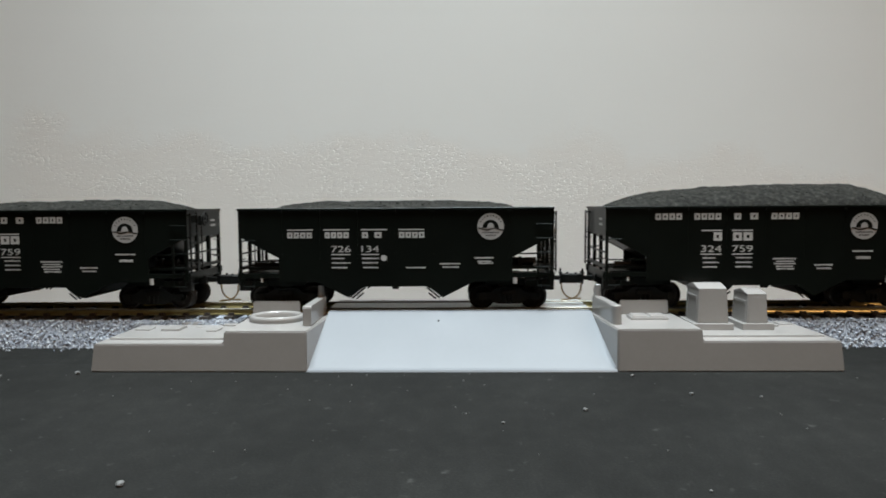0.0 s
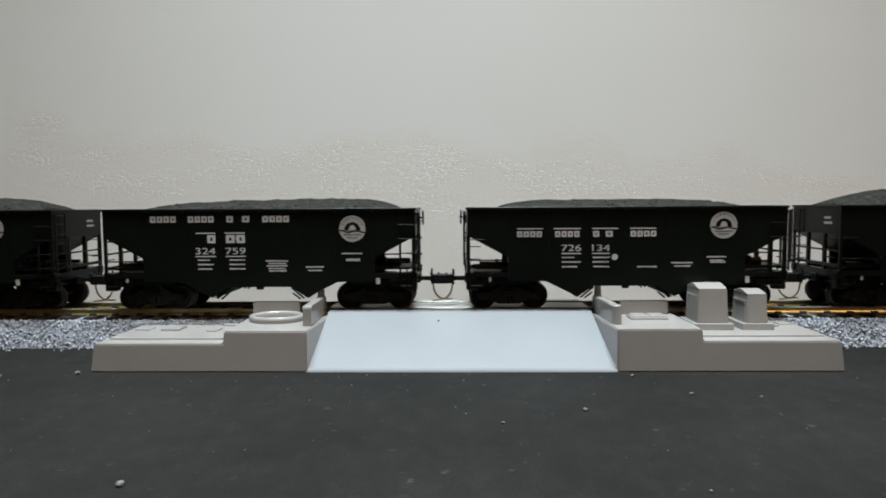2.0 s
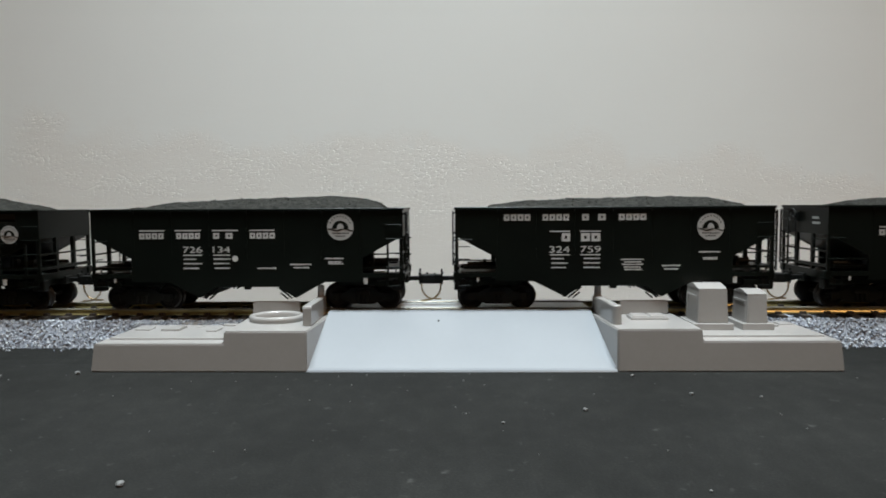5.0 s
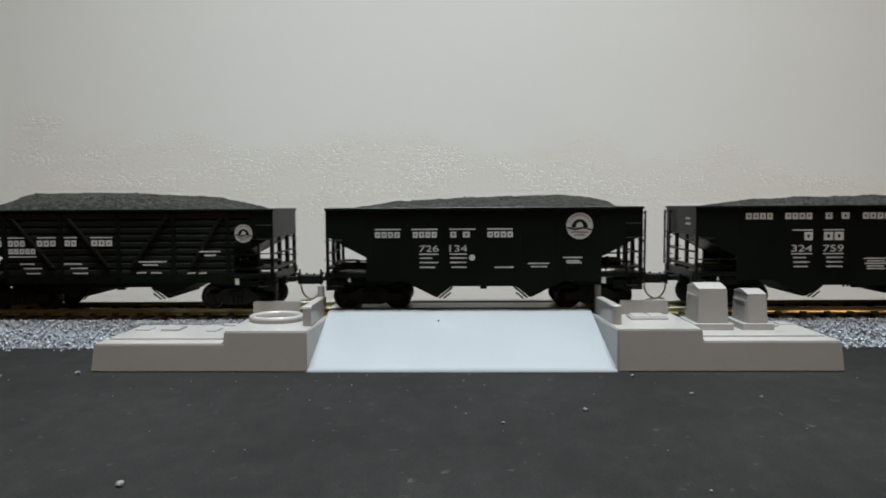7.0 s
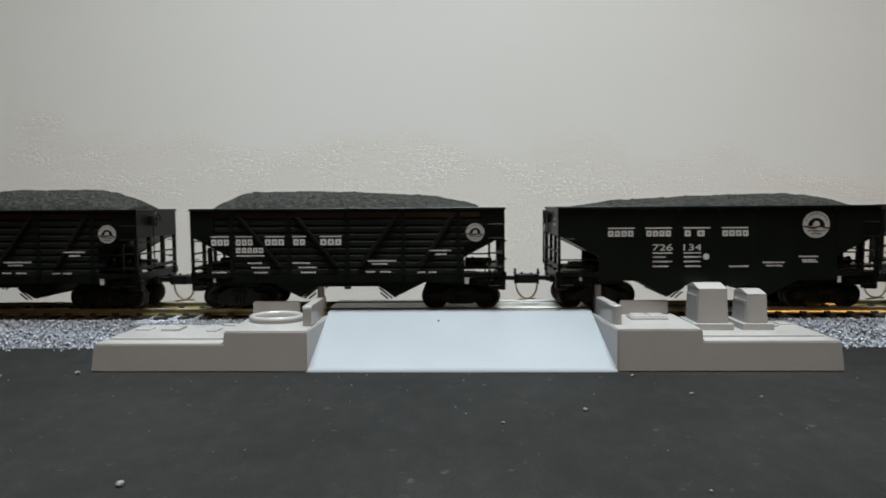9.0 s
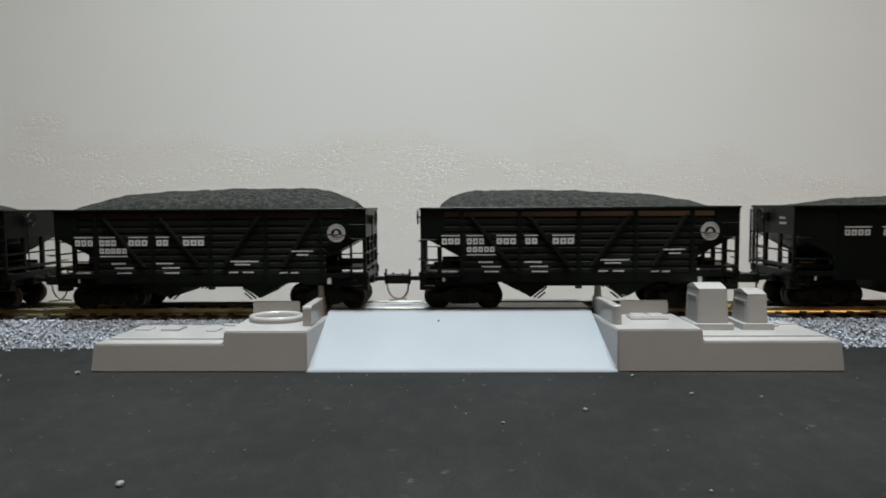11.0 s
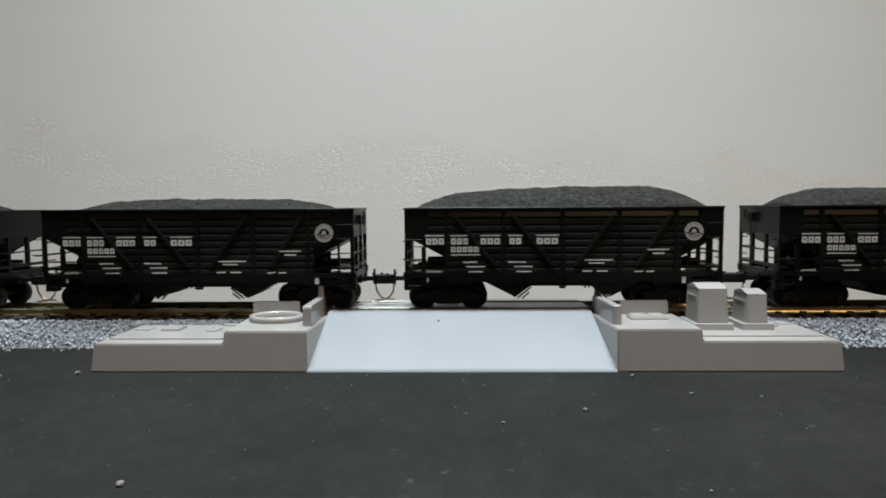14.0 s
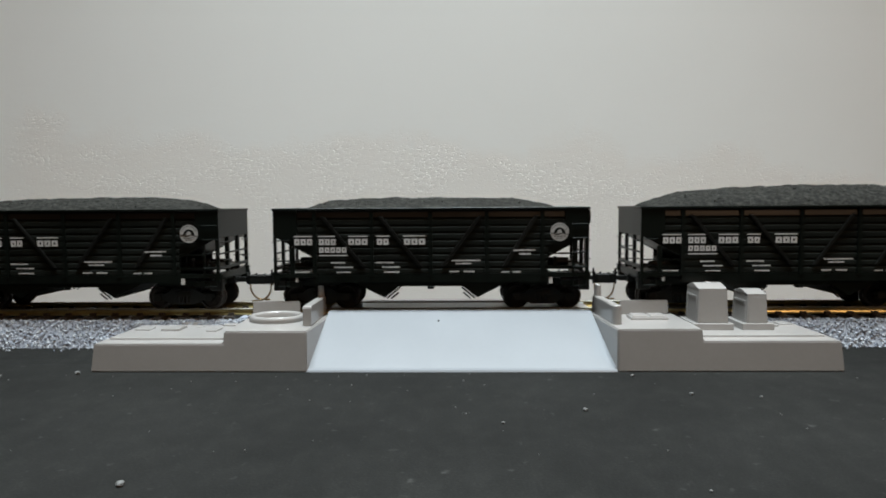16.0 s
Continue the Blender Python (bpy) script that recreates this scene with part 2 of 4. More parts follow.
def ballast_stones():
    """Loose grains on the shoulder and between the ties, one mesh."""
    rng = np.random.default_rng(4)
    octa = np.array([(1, 0, 0), (-1, 0, 0), (0, 1, 0), (0, -1, 0), (0, 0, 1), (0, 0, -1)], float)
    tri = np.array([(0, 2, 4), (2, 1, 4), (1, 3, 4), (3, 0, 4), (2, 0, 5), (1, 2, 5), (3, 1, 5), (0, 3, 5)])
    verts, faces, k = [], [], 0
    spots = []
    for _ in range(18500):        # near shoulder
        x, f = rng.uniform(-330, 330), rng.uniform(0, 1)
        if abs(x) < 80:
            continue
        d = 14.6 + 4.9 * f
        spots.append((x, TRACK_Y - d, ballast_height(d) + rng.uniform(-0.5, 0.25)))
    for _ in range(5000):        # between the rails and behind
        x, d = rng.uniform(-330, 330), rng.uniform(-14, 16)
        if abs(x) < 56 and d < 9:
            continue
        spots.append((x, TRACK_Y + d, 11.5 + rng.uniform(-0.4, 0.3)))
    for _ in range(260):          # strays on the sheet by the toe
        x = rng.uniform(-330, 330)
        if abs(x) < 128:
            continue
        y = 249 - abs(rng.normal(0, 2.2))
        spots.append((x, y, 0.4 + max(0, (y - 233) * 0.13)))
    for x, y, z in spots:
        r = rng.uniform(0.36, 0.78)
        shape = octa * rng.uniform(0.65, 1.2, (6, 1)) * r
        q, _ = np.linalg.qr(rng.normal(size=(3, 3)))
        verts.append(shape @ q + (x, y, z))
        faces.append(tri + k)
        k += 6
    me = bpy.data.meshes.new("ballast")
    me.from_pydata((np.concatenate(verts) * MM).tolist(), [], np.concatenate(faces).tolist())
    me.materials.append(STONE)
    return tagged(new("ballast", me), "blue-grey and white fine gravel ballast beside the track", "ballast", kind="stuff")


ballast_stones()


def track():
    root = tagged(new("railway_track"), "brass-railed model railway track on dark brown ties", "track")
    root.location = (0, TRACK_Y * MM, 0)
    t = RAIL_TOP
    prof = [(-1.3, t - 2.5), (1.3, t - 2.5), (1.3, t - 2.15), (0.62, t - 2.0), (0.34, t - 1.45), (0.3, t - 0.85), (0.62, t - 0.6),
            (0.62, t - 0.12), (0.5, t), (-0.5, t), (-0.62, t - 0.12), (-0.62, t - 0.6), (-0.3, t - 0.85), (-0.34, t - 1.45), (-0.62, t - 2.0), (-1.3, t - 2.15)]
    for s in (-1, 1):
        rail = part("rail", prism(bmesh.new(), [(a + s * 8.87, b) for a, b in prof], -1200, 1200, "x"), BRASS, root, "brass rail")
        head = [(-0.65, t - 0.5), (-0.65, t - 0.1), (-0.5, t + 0.04), (0.5, t + 0.04), (0.65, t - 0.1), (0.65, t - 0.5)]
        part("running_face", prism(bmesh.new(), [(a + s * 8.87, b) for a, b in head], -1200, 1200, "x"), WORN, rail, "worn bright top of the rail")
    bm = box(bmesh.new(), -1.7, 1.7, -15, 15, t - 4.4, t - 2.5, 0.15)
    for s in (-1, 1):
        for e in (-1, 1):
            box(bm, -1.2, 1.2, s * 8.87 + e * 1.9 - 0.75, s * 8.87 + e * 1.9 + 0.75, t - 2.5, t - 1.5, 0.2)
    me = mesh_of("tie", bm, TIE)
    rng = random.Random(3)
    n = 258
    for i in range(n):
        x = (-1190 + 9.25 * i + rng.uniform(-0.4, 0.4)) * MM
        share("tie", me, root, pose(x, 0, 0, 0, 0, rng.uniform(-1.2, 1.2)))
    return root


track()


# ---- the grey ramp ----
def block_half(root, s, low_top, high_top, outer, step):
    """One side block: a low outer part and a high inner part; s is -1 or 1."""
    rear = 258.4
    bm = bmesh.new()
    inner, inner_rear = (53.2, 50.0) if s > 0 else (51.3, 49.3)
    out = [(s * inner, 0.02), (s * inner, high_top), (s * step, high_top), (s * (step + 0.35), low_top), (s * (outer - 1.2), low_top), (s * outer, 0.02)]
    prism(bm, out, 220.6, rear, "y")
    for v in bm.verts:                # slight draft of the front face
        if v.co.y < 0.225:
            v.co.y += v.co.z * 0.035
        elif abs(v.co.x) < (inner + 0.5) * MM:      # the passage narrows towards the track
            v.co.x = s * inner_rear * MM
    block = part("block", bevel(bm, 0.42, 2), GREY, root, "grey plastic side block with a stepped top")
    # raised plate on the low part
    plate = box(bmesh.new(), min(s * (step + 0.3), s * (outer - 3.2)), max(s * (step + 0.3), s * (outer - 3.2)), 227.6, rear - 0.3, low_top, low_top + 0.75, 0.2)
    part("plate", bevel(plate, 0.12, 1), GREY, block)
    # kerb wall beside the deck, with a post at its rear end
    wall = prism(bmesh.new(), [(230.2, high_top), (230.2, 20.5), (231.0, 21.0), (256.6, 21.0), (257.6, 20.4), (257.6, high_top)],
                 s * 52.3, s * 55.3, "x")
    for v in wall.verts:
        v.co.x += (0.65 if s < 0 else 1.2 - 1.6 * (v.co.y * 1000 - 230.2) / 27.4) * MM
    part("kerb_wall", bevel(wall, 0.25, 2), GREY, root)
    bm, rings = lathe(bmesh.new(), [(1.35, 0), (1.25, 4.4), (0.9, 4.75)], 14, "z")
    bm.faces.new(rings[-1])
    part("post", bm, GREY, root, m=pose((s * 53.9 + (0.65 if s < 0 else -0.3)) * MM, 0.2556, 0.0207), smooth=False)
    if s > 0:                         # round post at the front end of this kerb
        bm, rings = lathe(bmesh.new(), [(1.75, 0), (1.65, 6.4), (1.3, 6.8)], 18, "z")
        bm.faces.new(rings[-1])
        part("post", bm, GREY, root, m=pose(55.05 * MM, 0.2307, high_top * MM), smooth=False)
    x0, x1 = sorted((s * 60.6, s * 79.0)) if s < 0 else (61.1, 79.6)
    wall = box(bmesh.new(), x0, x1, 251.7, 253.7, high_top, 19.6, 0.25)
    part("back_wall", bevel(wall, 0.3, 2), GREY, root)
    return block


def hut(root, x0, x1, y0, y1, base, eave, ridge, px0, px1, py0):
    """A little hut with a gabled roof on a plinth."""
    part("plinth", bevel(box(bmesh.new(), px0, px1, py0, y1 + 2.0, base, base + 2.3, 0.15), 0.15, 1), GREY, root)
    b0 = base + 2.3
    cx, cy = (x0 + x1) / 2, (y0 + y1) / 2
    bm = bmesh.new()
    w, d, h = (x1 - x0) / 2, (y1 - y0) / 2, 0.45
    low = [bm.verts.new(((cx + a * w) * MM, (cy + b * d) * MM, b0 * MM)) for a, b in ((-1, -1), (1, -1), (1, 1), (-1, 1))]
    top = [bm.verts.new(((cx + a * (w - h)) * MM, (cy + b * (d - h)) * MM, eave * MM)) for a, b in ((-1, -1), (1, -1), (1, 1), (-1, 1))]
    r0 = bm.verts.new(((cx - w + h) * MM, cy * MM, (ridge - 1.2) * MM))
    r1 = bm.verts.new(((cx + w - h) * MM, cy * MM, (ridge - 1.2) * MM))
    bm.faces.new(low[::-1])
    bm.faces.new((low[0], low[1], top[1], top[0]))
    bm.faces.new((low[2], low[3], top[3], top[2]))
    bm.faces.new((low[1], low[2], top[2], r1, top[1]))
    bm.faces.new((low[3], low[0], top[0], r0, top[3]))
    bm.faces.new((top[0], top[1], r1, r0))
    bm.faces.new((top[2], top[3], r0, r1))
    body = part("hut", bevel(bm, 0.15, 1), GREY, root, "small grey hut with a gabled roof")
    # roof slab with a small overhang
    prof = [(cy - d + 0.42, eave - 0.1), (cy - d + 0.42, eave + 0.25), (cy - 0.7, ridge + 0.1), (cy + 0.7, ridge + 0.1), (cy + d - 0.42, eave + 0.25), (cy + d - 0.42, eave - 0.1)]
    roof = prism(bmesh.new(), prof, cx - w + 0.25, cx + w - 0.5, "x")
    part("roof", bevel(roof, 0.15, 1), GREY, body)
    # front panel, a little proud, leaning with the wall
    front = box(bmesh.new(), x0 + 0.5, x1 - 0.5, y0 - 0.22, y0 + 0.6, b0, eave - 0.75)
    for v in front.verts:
        f = (v.co.z * 1000 - b0) / (eave - b0)
        v.co.y += h * f * MM
        v.co.x += (h if v.co.x * 1000 < cx else -h) * f * MM
    part("front_panel", bevel(front, 0.14, 2), GREY, body)
    # raised frame on the gable wall
    xg = x0 - 0.1
    door = bmesh.new()
    ya, yb, za, zb = y0 + 1.3, y1 - 1.3, b0 + 0.2, eave - 2.4
    for q in ((ya, ya + 0.7, za, zb - 0.7), (yb - 0.7, yb, za, zb - 0.7), (ya, yb, zb - 0.7, zb)):
        box(door, xg, xg + 0.75, q[0], q[1], q[2], q[3])
    part("door_frame", door, GREY, body)


def ramp():
    root = tagged(new("crossing_ramp"), "grey plastic model ramp with side blocks beside the track", "model ramp")
    bm = bmesh.new()
    prism(bm, [(220.6, 0.0), (220.9, 0.55), (222.2, 0.95), (251.6, 15.75), (252.8, 15.95), (252.8, 0.0)], -51.4, 53.25, "x")
    for v in bm.verts:
        k = max(0.0, (v.co.y * 1000 - 220.6) / 32.2)
        v.co.x += (1.9 * k if v.co.x < 0 else -3.0 * k) * MM
    deck = part("deck", bm, PALE, root, "smooth pale bluish deck sloping up to the rail")
    lip = prism(bmesh.new(), [(251.7, 15.6), (251.7, 15.98), (253.0, 16.05), (253.0, 15.6)], -49.4, 50.1, "x")
    part("lip", lip, PALE, deck)
    # notches along the upper edge
    for x in range(-46, 52, 12):
        part("joint", box(bmesh.new(), x - 0.12, x + 0.12, 251.6, 252.9, 15.9, 16.1), DARK, deck)
    pin = lathe(bmesh.new(), [(0.0001, 0.35), (0.35, 0.3), (0.42, 0)], 10, "z")[0]
    part("pin", pin, DARK, deck, "tiny dark dot", m=pose(-0.0074, 0.2461, 0.01293, 26.7))
    inner = box(bmesh.new(), -51.8, 51.8, TRACK_Y - 7.6, TRACK_Y + 7.6, 12.0, 15.45, 0.2)
    part("centre_panel", bevel(inner, 0.2, 1), PANEL, root, "pale panel between the rails")
    outer = box(bmesh.new(), -51.8, 51.8, TRACK_Y + 10.2, TRACK_Y + 17.0, 0.0, 15.3, 0.2)
    part("far_panel", bevel(outer, 0.2, 1), PANEL, root, "pale panel behind the far rail")
    block_half(root, -1, 9.75, 13.9, 125.4, 79.5)
    block_half(root, 1, 10.35, 14.4, 128.4, 81.4)
    # ring on the high block
    bm = bmesh.new()
    lathe(bm, [(8.2, 0), (10.2, 0), (10.2, 1.4), (9.9, 2.1), (9.3, 2.3), (8.6, 2.1), (8.2, 1.4), (8.2, 0)], 40, "z")
    part("ring", bm, GREY, root, "raised round ring", m=pose(-0.0672, 0.2429, 0.0139) @ Matrix.Diagonal((0.99, 0.84, 1, 1)), smooth=True)
    # plate with four raised pads on the other high block
    hatch = part("hatch", bevel(box(bmesh.new(), 62.2, 75.8, 239.0, 246.5, 14.4, 15.4, 0.3), 0.15, 1), GREY, root)
    for i in range(2):
        for j in range(2):
            x, y = 63.0 + 6.4 * i, 239.6 + 3.4 * j
            part("pad", bevel(box(bmesh.new(), x, x + 5.6, y, y + 2.9, 15.4, 15.9, 0.3), 0.12, 1), GREY, hatch)
    # small fittings on the low block
    for x0, x1, y0, y1, h in ((-109.4, -102.6, 239.6, 247.2, 0.9), (-92.2, -88.0, 238.0, 244.0, 0.6), (-120.0, -114.0, 241.0, 246.5, 0.5),
                              (-99.5, -96.5, 247.0, 250.0, 0.4), (-90.0, -84.0, 249.5, 254.5, 0.6), (-107.0, -99.0, 252.5, 256.5, 1.0)):
        part("cover", bevel(box(bmesh.new(), x0, x1, y0, y1, 10.5, 10.5 + h, 0.15), 0.1, 1), GREY, root)
    for x0, x1, y0, y1, h in ((113.8, 117.0, 243.0, 246.0, 0.7), (118.6, 123.5, 246.0, 252.0, 0.5)):
        part("cover", bevel(box(bmesh.new(), x0, x1, y0, y1, 11.1, 11.1 + h, 0.15), 0.1, 1), GREY, root)
    hut(root, 85.5, 96.4, 237.6, 250.6, 11.1, 25.5, 27.2, 83.6, 98.0, 236.2)
    hut(root, 102.7, 110.3, 237.4, 250.4, 11.1, 23.6, 25.0, 100.9, 112.3, 236.2)
    return root


ramp()


# ---- specks on the sheet ----
def specks():
    rng = random.Random(8)
    big = [(-68.4, 129.3, 0.9), (-128.3, 218.0, 0.9), (34.4, 178.6, 0.7), (11.4, 168.0, 0.5), (-152.5, 214.6, 0.6), (68.4, 194.0, 0.6),
           (49.2, 127.6, 0.35), (56.6, 215.0, 0.6), (87.5, 191.0, 0.5)]
    small = [(rng.uniform(-190, 190), 219 - 75 * rng.random() ** 1.6, rng.uniform(0.10, 0.26)) for _ in range(70)]
    for x, y, r in big + small:
        bm = bmesh.new()
        bmesh.ops.create_icosphere(bm, subdivisions=2, radius=r * MM)
        for v in bm.verts:
            v.co *= rng.uniform(0.85, 1.1)
            v.co.z *= 0.8
        ob = part("white_grain", bm, SPECK, m=pose(x * MM, y * MM, r * 0.55 * MM, 0, 0, rng.uniform(0, 360)))
        tagged(ob, "white plaster grain lying on the black sheet", "grain", "grains on the sheet")


specks()


# ---- hopper cars (origin on the rail, under the middle) ----
HALF = 59.75         # half length of the body
SIDE = 17.6          # half width
RIM = 39.4
AXLE = 10.1         # half the distance between the axles of a truck


def ring_bar(bm, pts, r, n=5):
    for a, b in zip(pts, pts[1:]):
        rod(bm, a, b, r, n)
    return bm


def side_outline():
    """The side sheet, seen from the side: full at the top, cut away at the ends, two chutes below."""
    half = [(HALF, RIM - 0.9), (HALF, 28.7), (44.4, 20.5), (44.4, 11.5), (29.9, 11.3), (18.2, 5.4), (12.0, 9.5)]
    left = [(-x, z) for x, z in half[::-1]]
    return half + left


def side_sheet(s, composite):
    bm = prism(bmesh.new(), side_outline(), *sorted((s * (SIDE - 1.0), s * (SIDE - (0.7 if composite else 0.0)))), "y")
    return bm


def end_plate(e):
    return box(bmesh.new(), *sorted((e * (HALF - 0.8), e * HALF)), -SIDE + 1.01, SIDE - 1.01, 28.4, RIM - 0.9)


def slope_sheet(e):
    return prism(bmesh.new(), [(e * (HALF - 0.8), 29.6), (e * 20, 9.5), (e * 20, 8.4), (e * (HALF - 0.8), 28.4)], -SIDE + 1.01, SIDE - 1.01, "y")


def chute(e):
    return prism(bmesh.new(), [(e * 29.6, 11.3), (e * 18.2, 5.5), (e * 12.2, 9.4), (e * 12.2, 12.6)], -SIDE + 3, SIDE - 3, "y")


def cross_ridge():
    return prism(bmesh.new(), [(-12.5, 9.6), (0, 24), (12.5, 9.6)], -SIDE + 1.01, SIDE - 1.01, "y")


def rim_mesh():
    bm = bmesh.new()
    y, h = SIDE + 0.5, HALF + 0.4
    for s in (-1, 1):
        a, b = sorted((s * (SIDE - 1.3), s * y))
        box(bm, -h, h, a, b, RIM - 0.9, RIM)
        a, b = sorted((s * (HALF - 1.2), s * h))
        box(bm, a, b, -SIDE + 1.31, SIDE - 1.31, RIM - 0.9, RIM)
    return bm


def end_frame(e, composite):
    """Sill, thin posts and platform at one end, open below the slope sheet."""
    bm = bmesh.new()
    a, b = sorted((e * (HALF - 2.2), e * HALF))
    box(bm, a, b, -SIDE + 0.2, SIDE - 0.2, 11.6, 14.6)
    for s in (-1, 1):
        q0, q1 = sorted((s * (SIDE - 0.9), s * (SIDE - 0.05)))
        box(bm, *sorted((e * 44.0, e * (HALF - 2.2))), q0, q1, 12.9, 14.6)         # side sill
        box(bm, *sorted((e * (HALF - (1.4 if e > 0 else 1.1)), e * HALF)), q0, q1, 14.6, 28.8)          # corner post
    for y in (-6.0, 6.0):
        box(bm, *sorted((e * (HALF - (1.6 if e > 0 else 1.3)), e * (HALF - 0.1))), y - 0.7, y + 0.7, 14.6, 28.8)
    box(bm, *sorted((e * (HALF - 0.8), e * (HALF - 0.2))), -SIDE + 0.9, SIDE - 0.9, 21.8, 22.4)
    box(bm, *sorted((e * (HALF - 1.6), e * (HALF + 0.1))), -SIDE + 0.9, SIDE - 0.9, 16.0, 17.1)      # foot board of the posts
    if e > 0:                        # ladder stile and a brace to the slope sheet
        box(bm, 53.5, 54.3, -SIDE + 0.05, -SIDE + 0.8, 14.6, 26.2)
        box(bm, 44.4, 53.5, -SIDE + 0.2, -SIDE + 0.8, 21.6, 22.1)
        box(bm, 44.0, HALF - 2, -SIDE + 1.2, SIDE - 6, 15.9, 17.0)
    else:
        box(bm, -HALF + 0.85, -44.4, -SIDE + 0.2, -SIDE + 0.7, 19.1, 19.6)
        box(bm, -56.5, -44.0, -SIDE + 1.2, -8.0, 15.9, 17.0)
        if composite:                # hopper brace post and a drum behind it
            box(bm, -53.4, -51.7, -SIDE + 0.2, -SIDE + 0.9, 14.6, 24.6)
            rod(bm, (-51.5, -8, 18.3), (-44.5, -8, 18.3), 1.9, 14)
    box(bm, *sorted((e * 49.5, e * (HALF - 2))), -SIDE + 1.6, SIDE - 1.6, 9.4, 11.6)      # underframe
    return bm


def end_ladder(e):
    """Two stiles and their rungs on the end of a steel car."""
    bm = bmesh.new()
    x0, x1 = sorted((e * HALF, e * (HALF + 1.3)))
    for y in (-e * 16.8, -e * 10.4):
        box(bm, x0 + (0.7 if e > 0 else 0), x1 - (0 if e > 0 else 0.7), y - 0.35, y + 0.35, 15.0, RIM - 1.6)
        for z in (16.0, 28.5, 37.0):
            box(bm, x0, x1, y - 0.3, y + 0.3, z - 0.3, z + 0.3)
    for z in (18.5, 22.3, 26.1, 29.9, 33.7, 37.0):
        rod(bm, (e * (HALF + 1.0), -e * 16.8, z), (e * (HALF + 1.0), -e * 10.4, z), 0.24, 6)
    return bm


def brake_wheel(e):
    """Spoked hand wheel on a short shaft with its housing and rod."""
    bm = bmesh.new()
    y, z, x = -e * 5.0, 35.4, HALF + 2.3
    rod(bm, (e * HALF, y, z), (e * (x + 0.6), y, z), 0.35, 8)
    ring = [(e * x, y + 2.7 * math.cos(math.pi * k / 9), z + 2.7 * math.sin(math.pi * k / 9)) for k in range(19)]
    ring_bar(bm, ring, 0.3, 6)
    for k in range(5):
        a = 2 * math.pi * k / 5
        rod(bm, (e * x, y, z), (e * (x - 0.3), y + 2.6 * math.cos(a), z + 2.6 * math.sin(a)), 0.2, 5)
    box(bm, *sorted((e * HALF, e * (HALF + 1.4))), y - 1.5, y + 1.5, z - 2.4, z + 1.2, 0.2)
    rod(bm, (e * (HALF + 0.7), y, z - 2.4), (e * (HALF + 0.7), y, 15.0), 0.25, 6)
    return bm


def grab_iron(s):
    """A bent wire handle along the side."""
    y = s * (SIDE + 0.75)
    return ring_bar(bmesh.new(), [(-2.8, s * SIDE, 0), (-2.8, y, 0), (2.8, y, 0), (2.8, s * SIDE, 0)], 0.22)


def end_grab(e):
    x = e * (HALF + 0.8)
    return ring_bar(bmesh.new(), [(e * HALF, -3.1, 0), (x, -3.1, 0), (x, 3.1, 0), (e * HALF, 3.1, 0)], 0.22)


def stirrup(s):
    y = s * (SIDE - 0.4)
    return ring_bar(bmesh.new(), [(-2.4, y, 12.8), (-2.4, y, 9.6), (2.4, y, 9.6), (2.4, y, 12.8)], 0.3)


def brake_cylinder(e):
    """Air cylinder, valve and rods on the platform over a truck."""
    if e < 0:
        bm = rod(bmesh.new(), (e * 44, -12, 17.2), (e * 55, -12, 17.2), 1.25, 14)
        rod(bm, (e * 55, -12, 17.2), (e * 57.5, -12, 17.2), 0.35, 6)
        box(bm, *sorted((e * 43, e * 57.6)), -11, 3, 11.6, 14.4, 0.2)
        box(bm, *sorted((e * 47.5, e * 49.2)), -13.4, -11.0, 17.5, 19.4, 0.3)
        return bm
    bm = rod(bmesh.new(), (e * 45, -10, 18.1), (e * 53, -10, 18.1), 1.35, 14)
    for x in (45.6, 52.4):
        rod(bm, (e * x, -10, 18.1), (e * (x + 0.6), -10, 18.1), 1.75, 14)
    rod(bm, (e * 53, -10, 18.1), (e * 57, -10, 18.1), 0.4, 8)
    box(bm, *sorted((e * 47.0, e * 48.4)), -14.0, -11.5, 17.0, 20.4, 0.2)
    rod(bm, (e * 45, 7, 17.8), (e * 56, 7, 17.8), 0.7, 8)
    rod(bm, (e * 45.4, -13, 17.0), (e * 45.4, -13, 20.8), 0.3, 6)
    return bm


def truck_frame(s):
    """One arch-topped side frame with journal boxes and springs."""
    bm = bmesh.new()
    out = [(-12.2, 4.1), (-12.2, 6.2), (-10.0, 6.9), (-7.4, 6.4), (-4.2, 8.4), (4.2, 8.4), (7.4, 6.4), (10.0, 6.9), (12.2, 6.2), (12.2, 4.1),
           (8.0, 3.7), (4.4, 2.0), (-4.4, 2.0), (-8.0, 3.7)]
    y0, y1 = sorted((s * 10.6, s * 11.9))
    prism(bm, out, y0, y1, "y")
    for x in (-AXLE, AXLE):
        box(bm, x - 1.6, x + 1.6, *sorted((s * 11.9, s * 12.7)), 3.4, 6.4, 0.25)
    for x in (-1.5, 0.1, 1.7):
        rod(bm, (x, s * 12.0, 2.6), (x, s * 12.0, 5.4), 0.7, 8)
    box(bm, -3.0, 3.0, *sorted((s * 11.4, s * 12.6)), 5.4, 7.4, 0.2)
    return bm


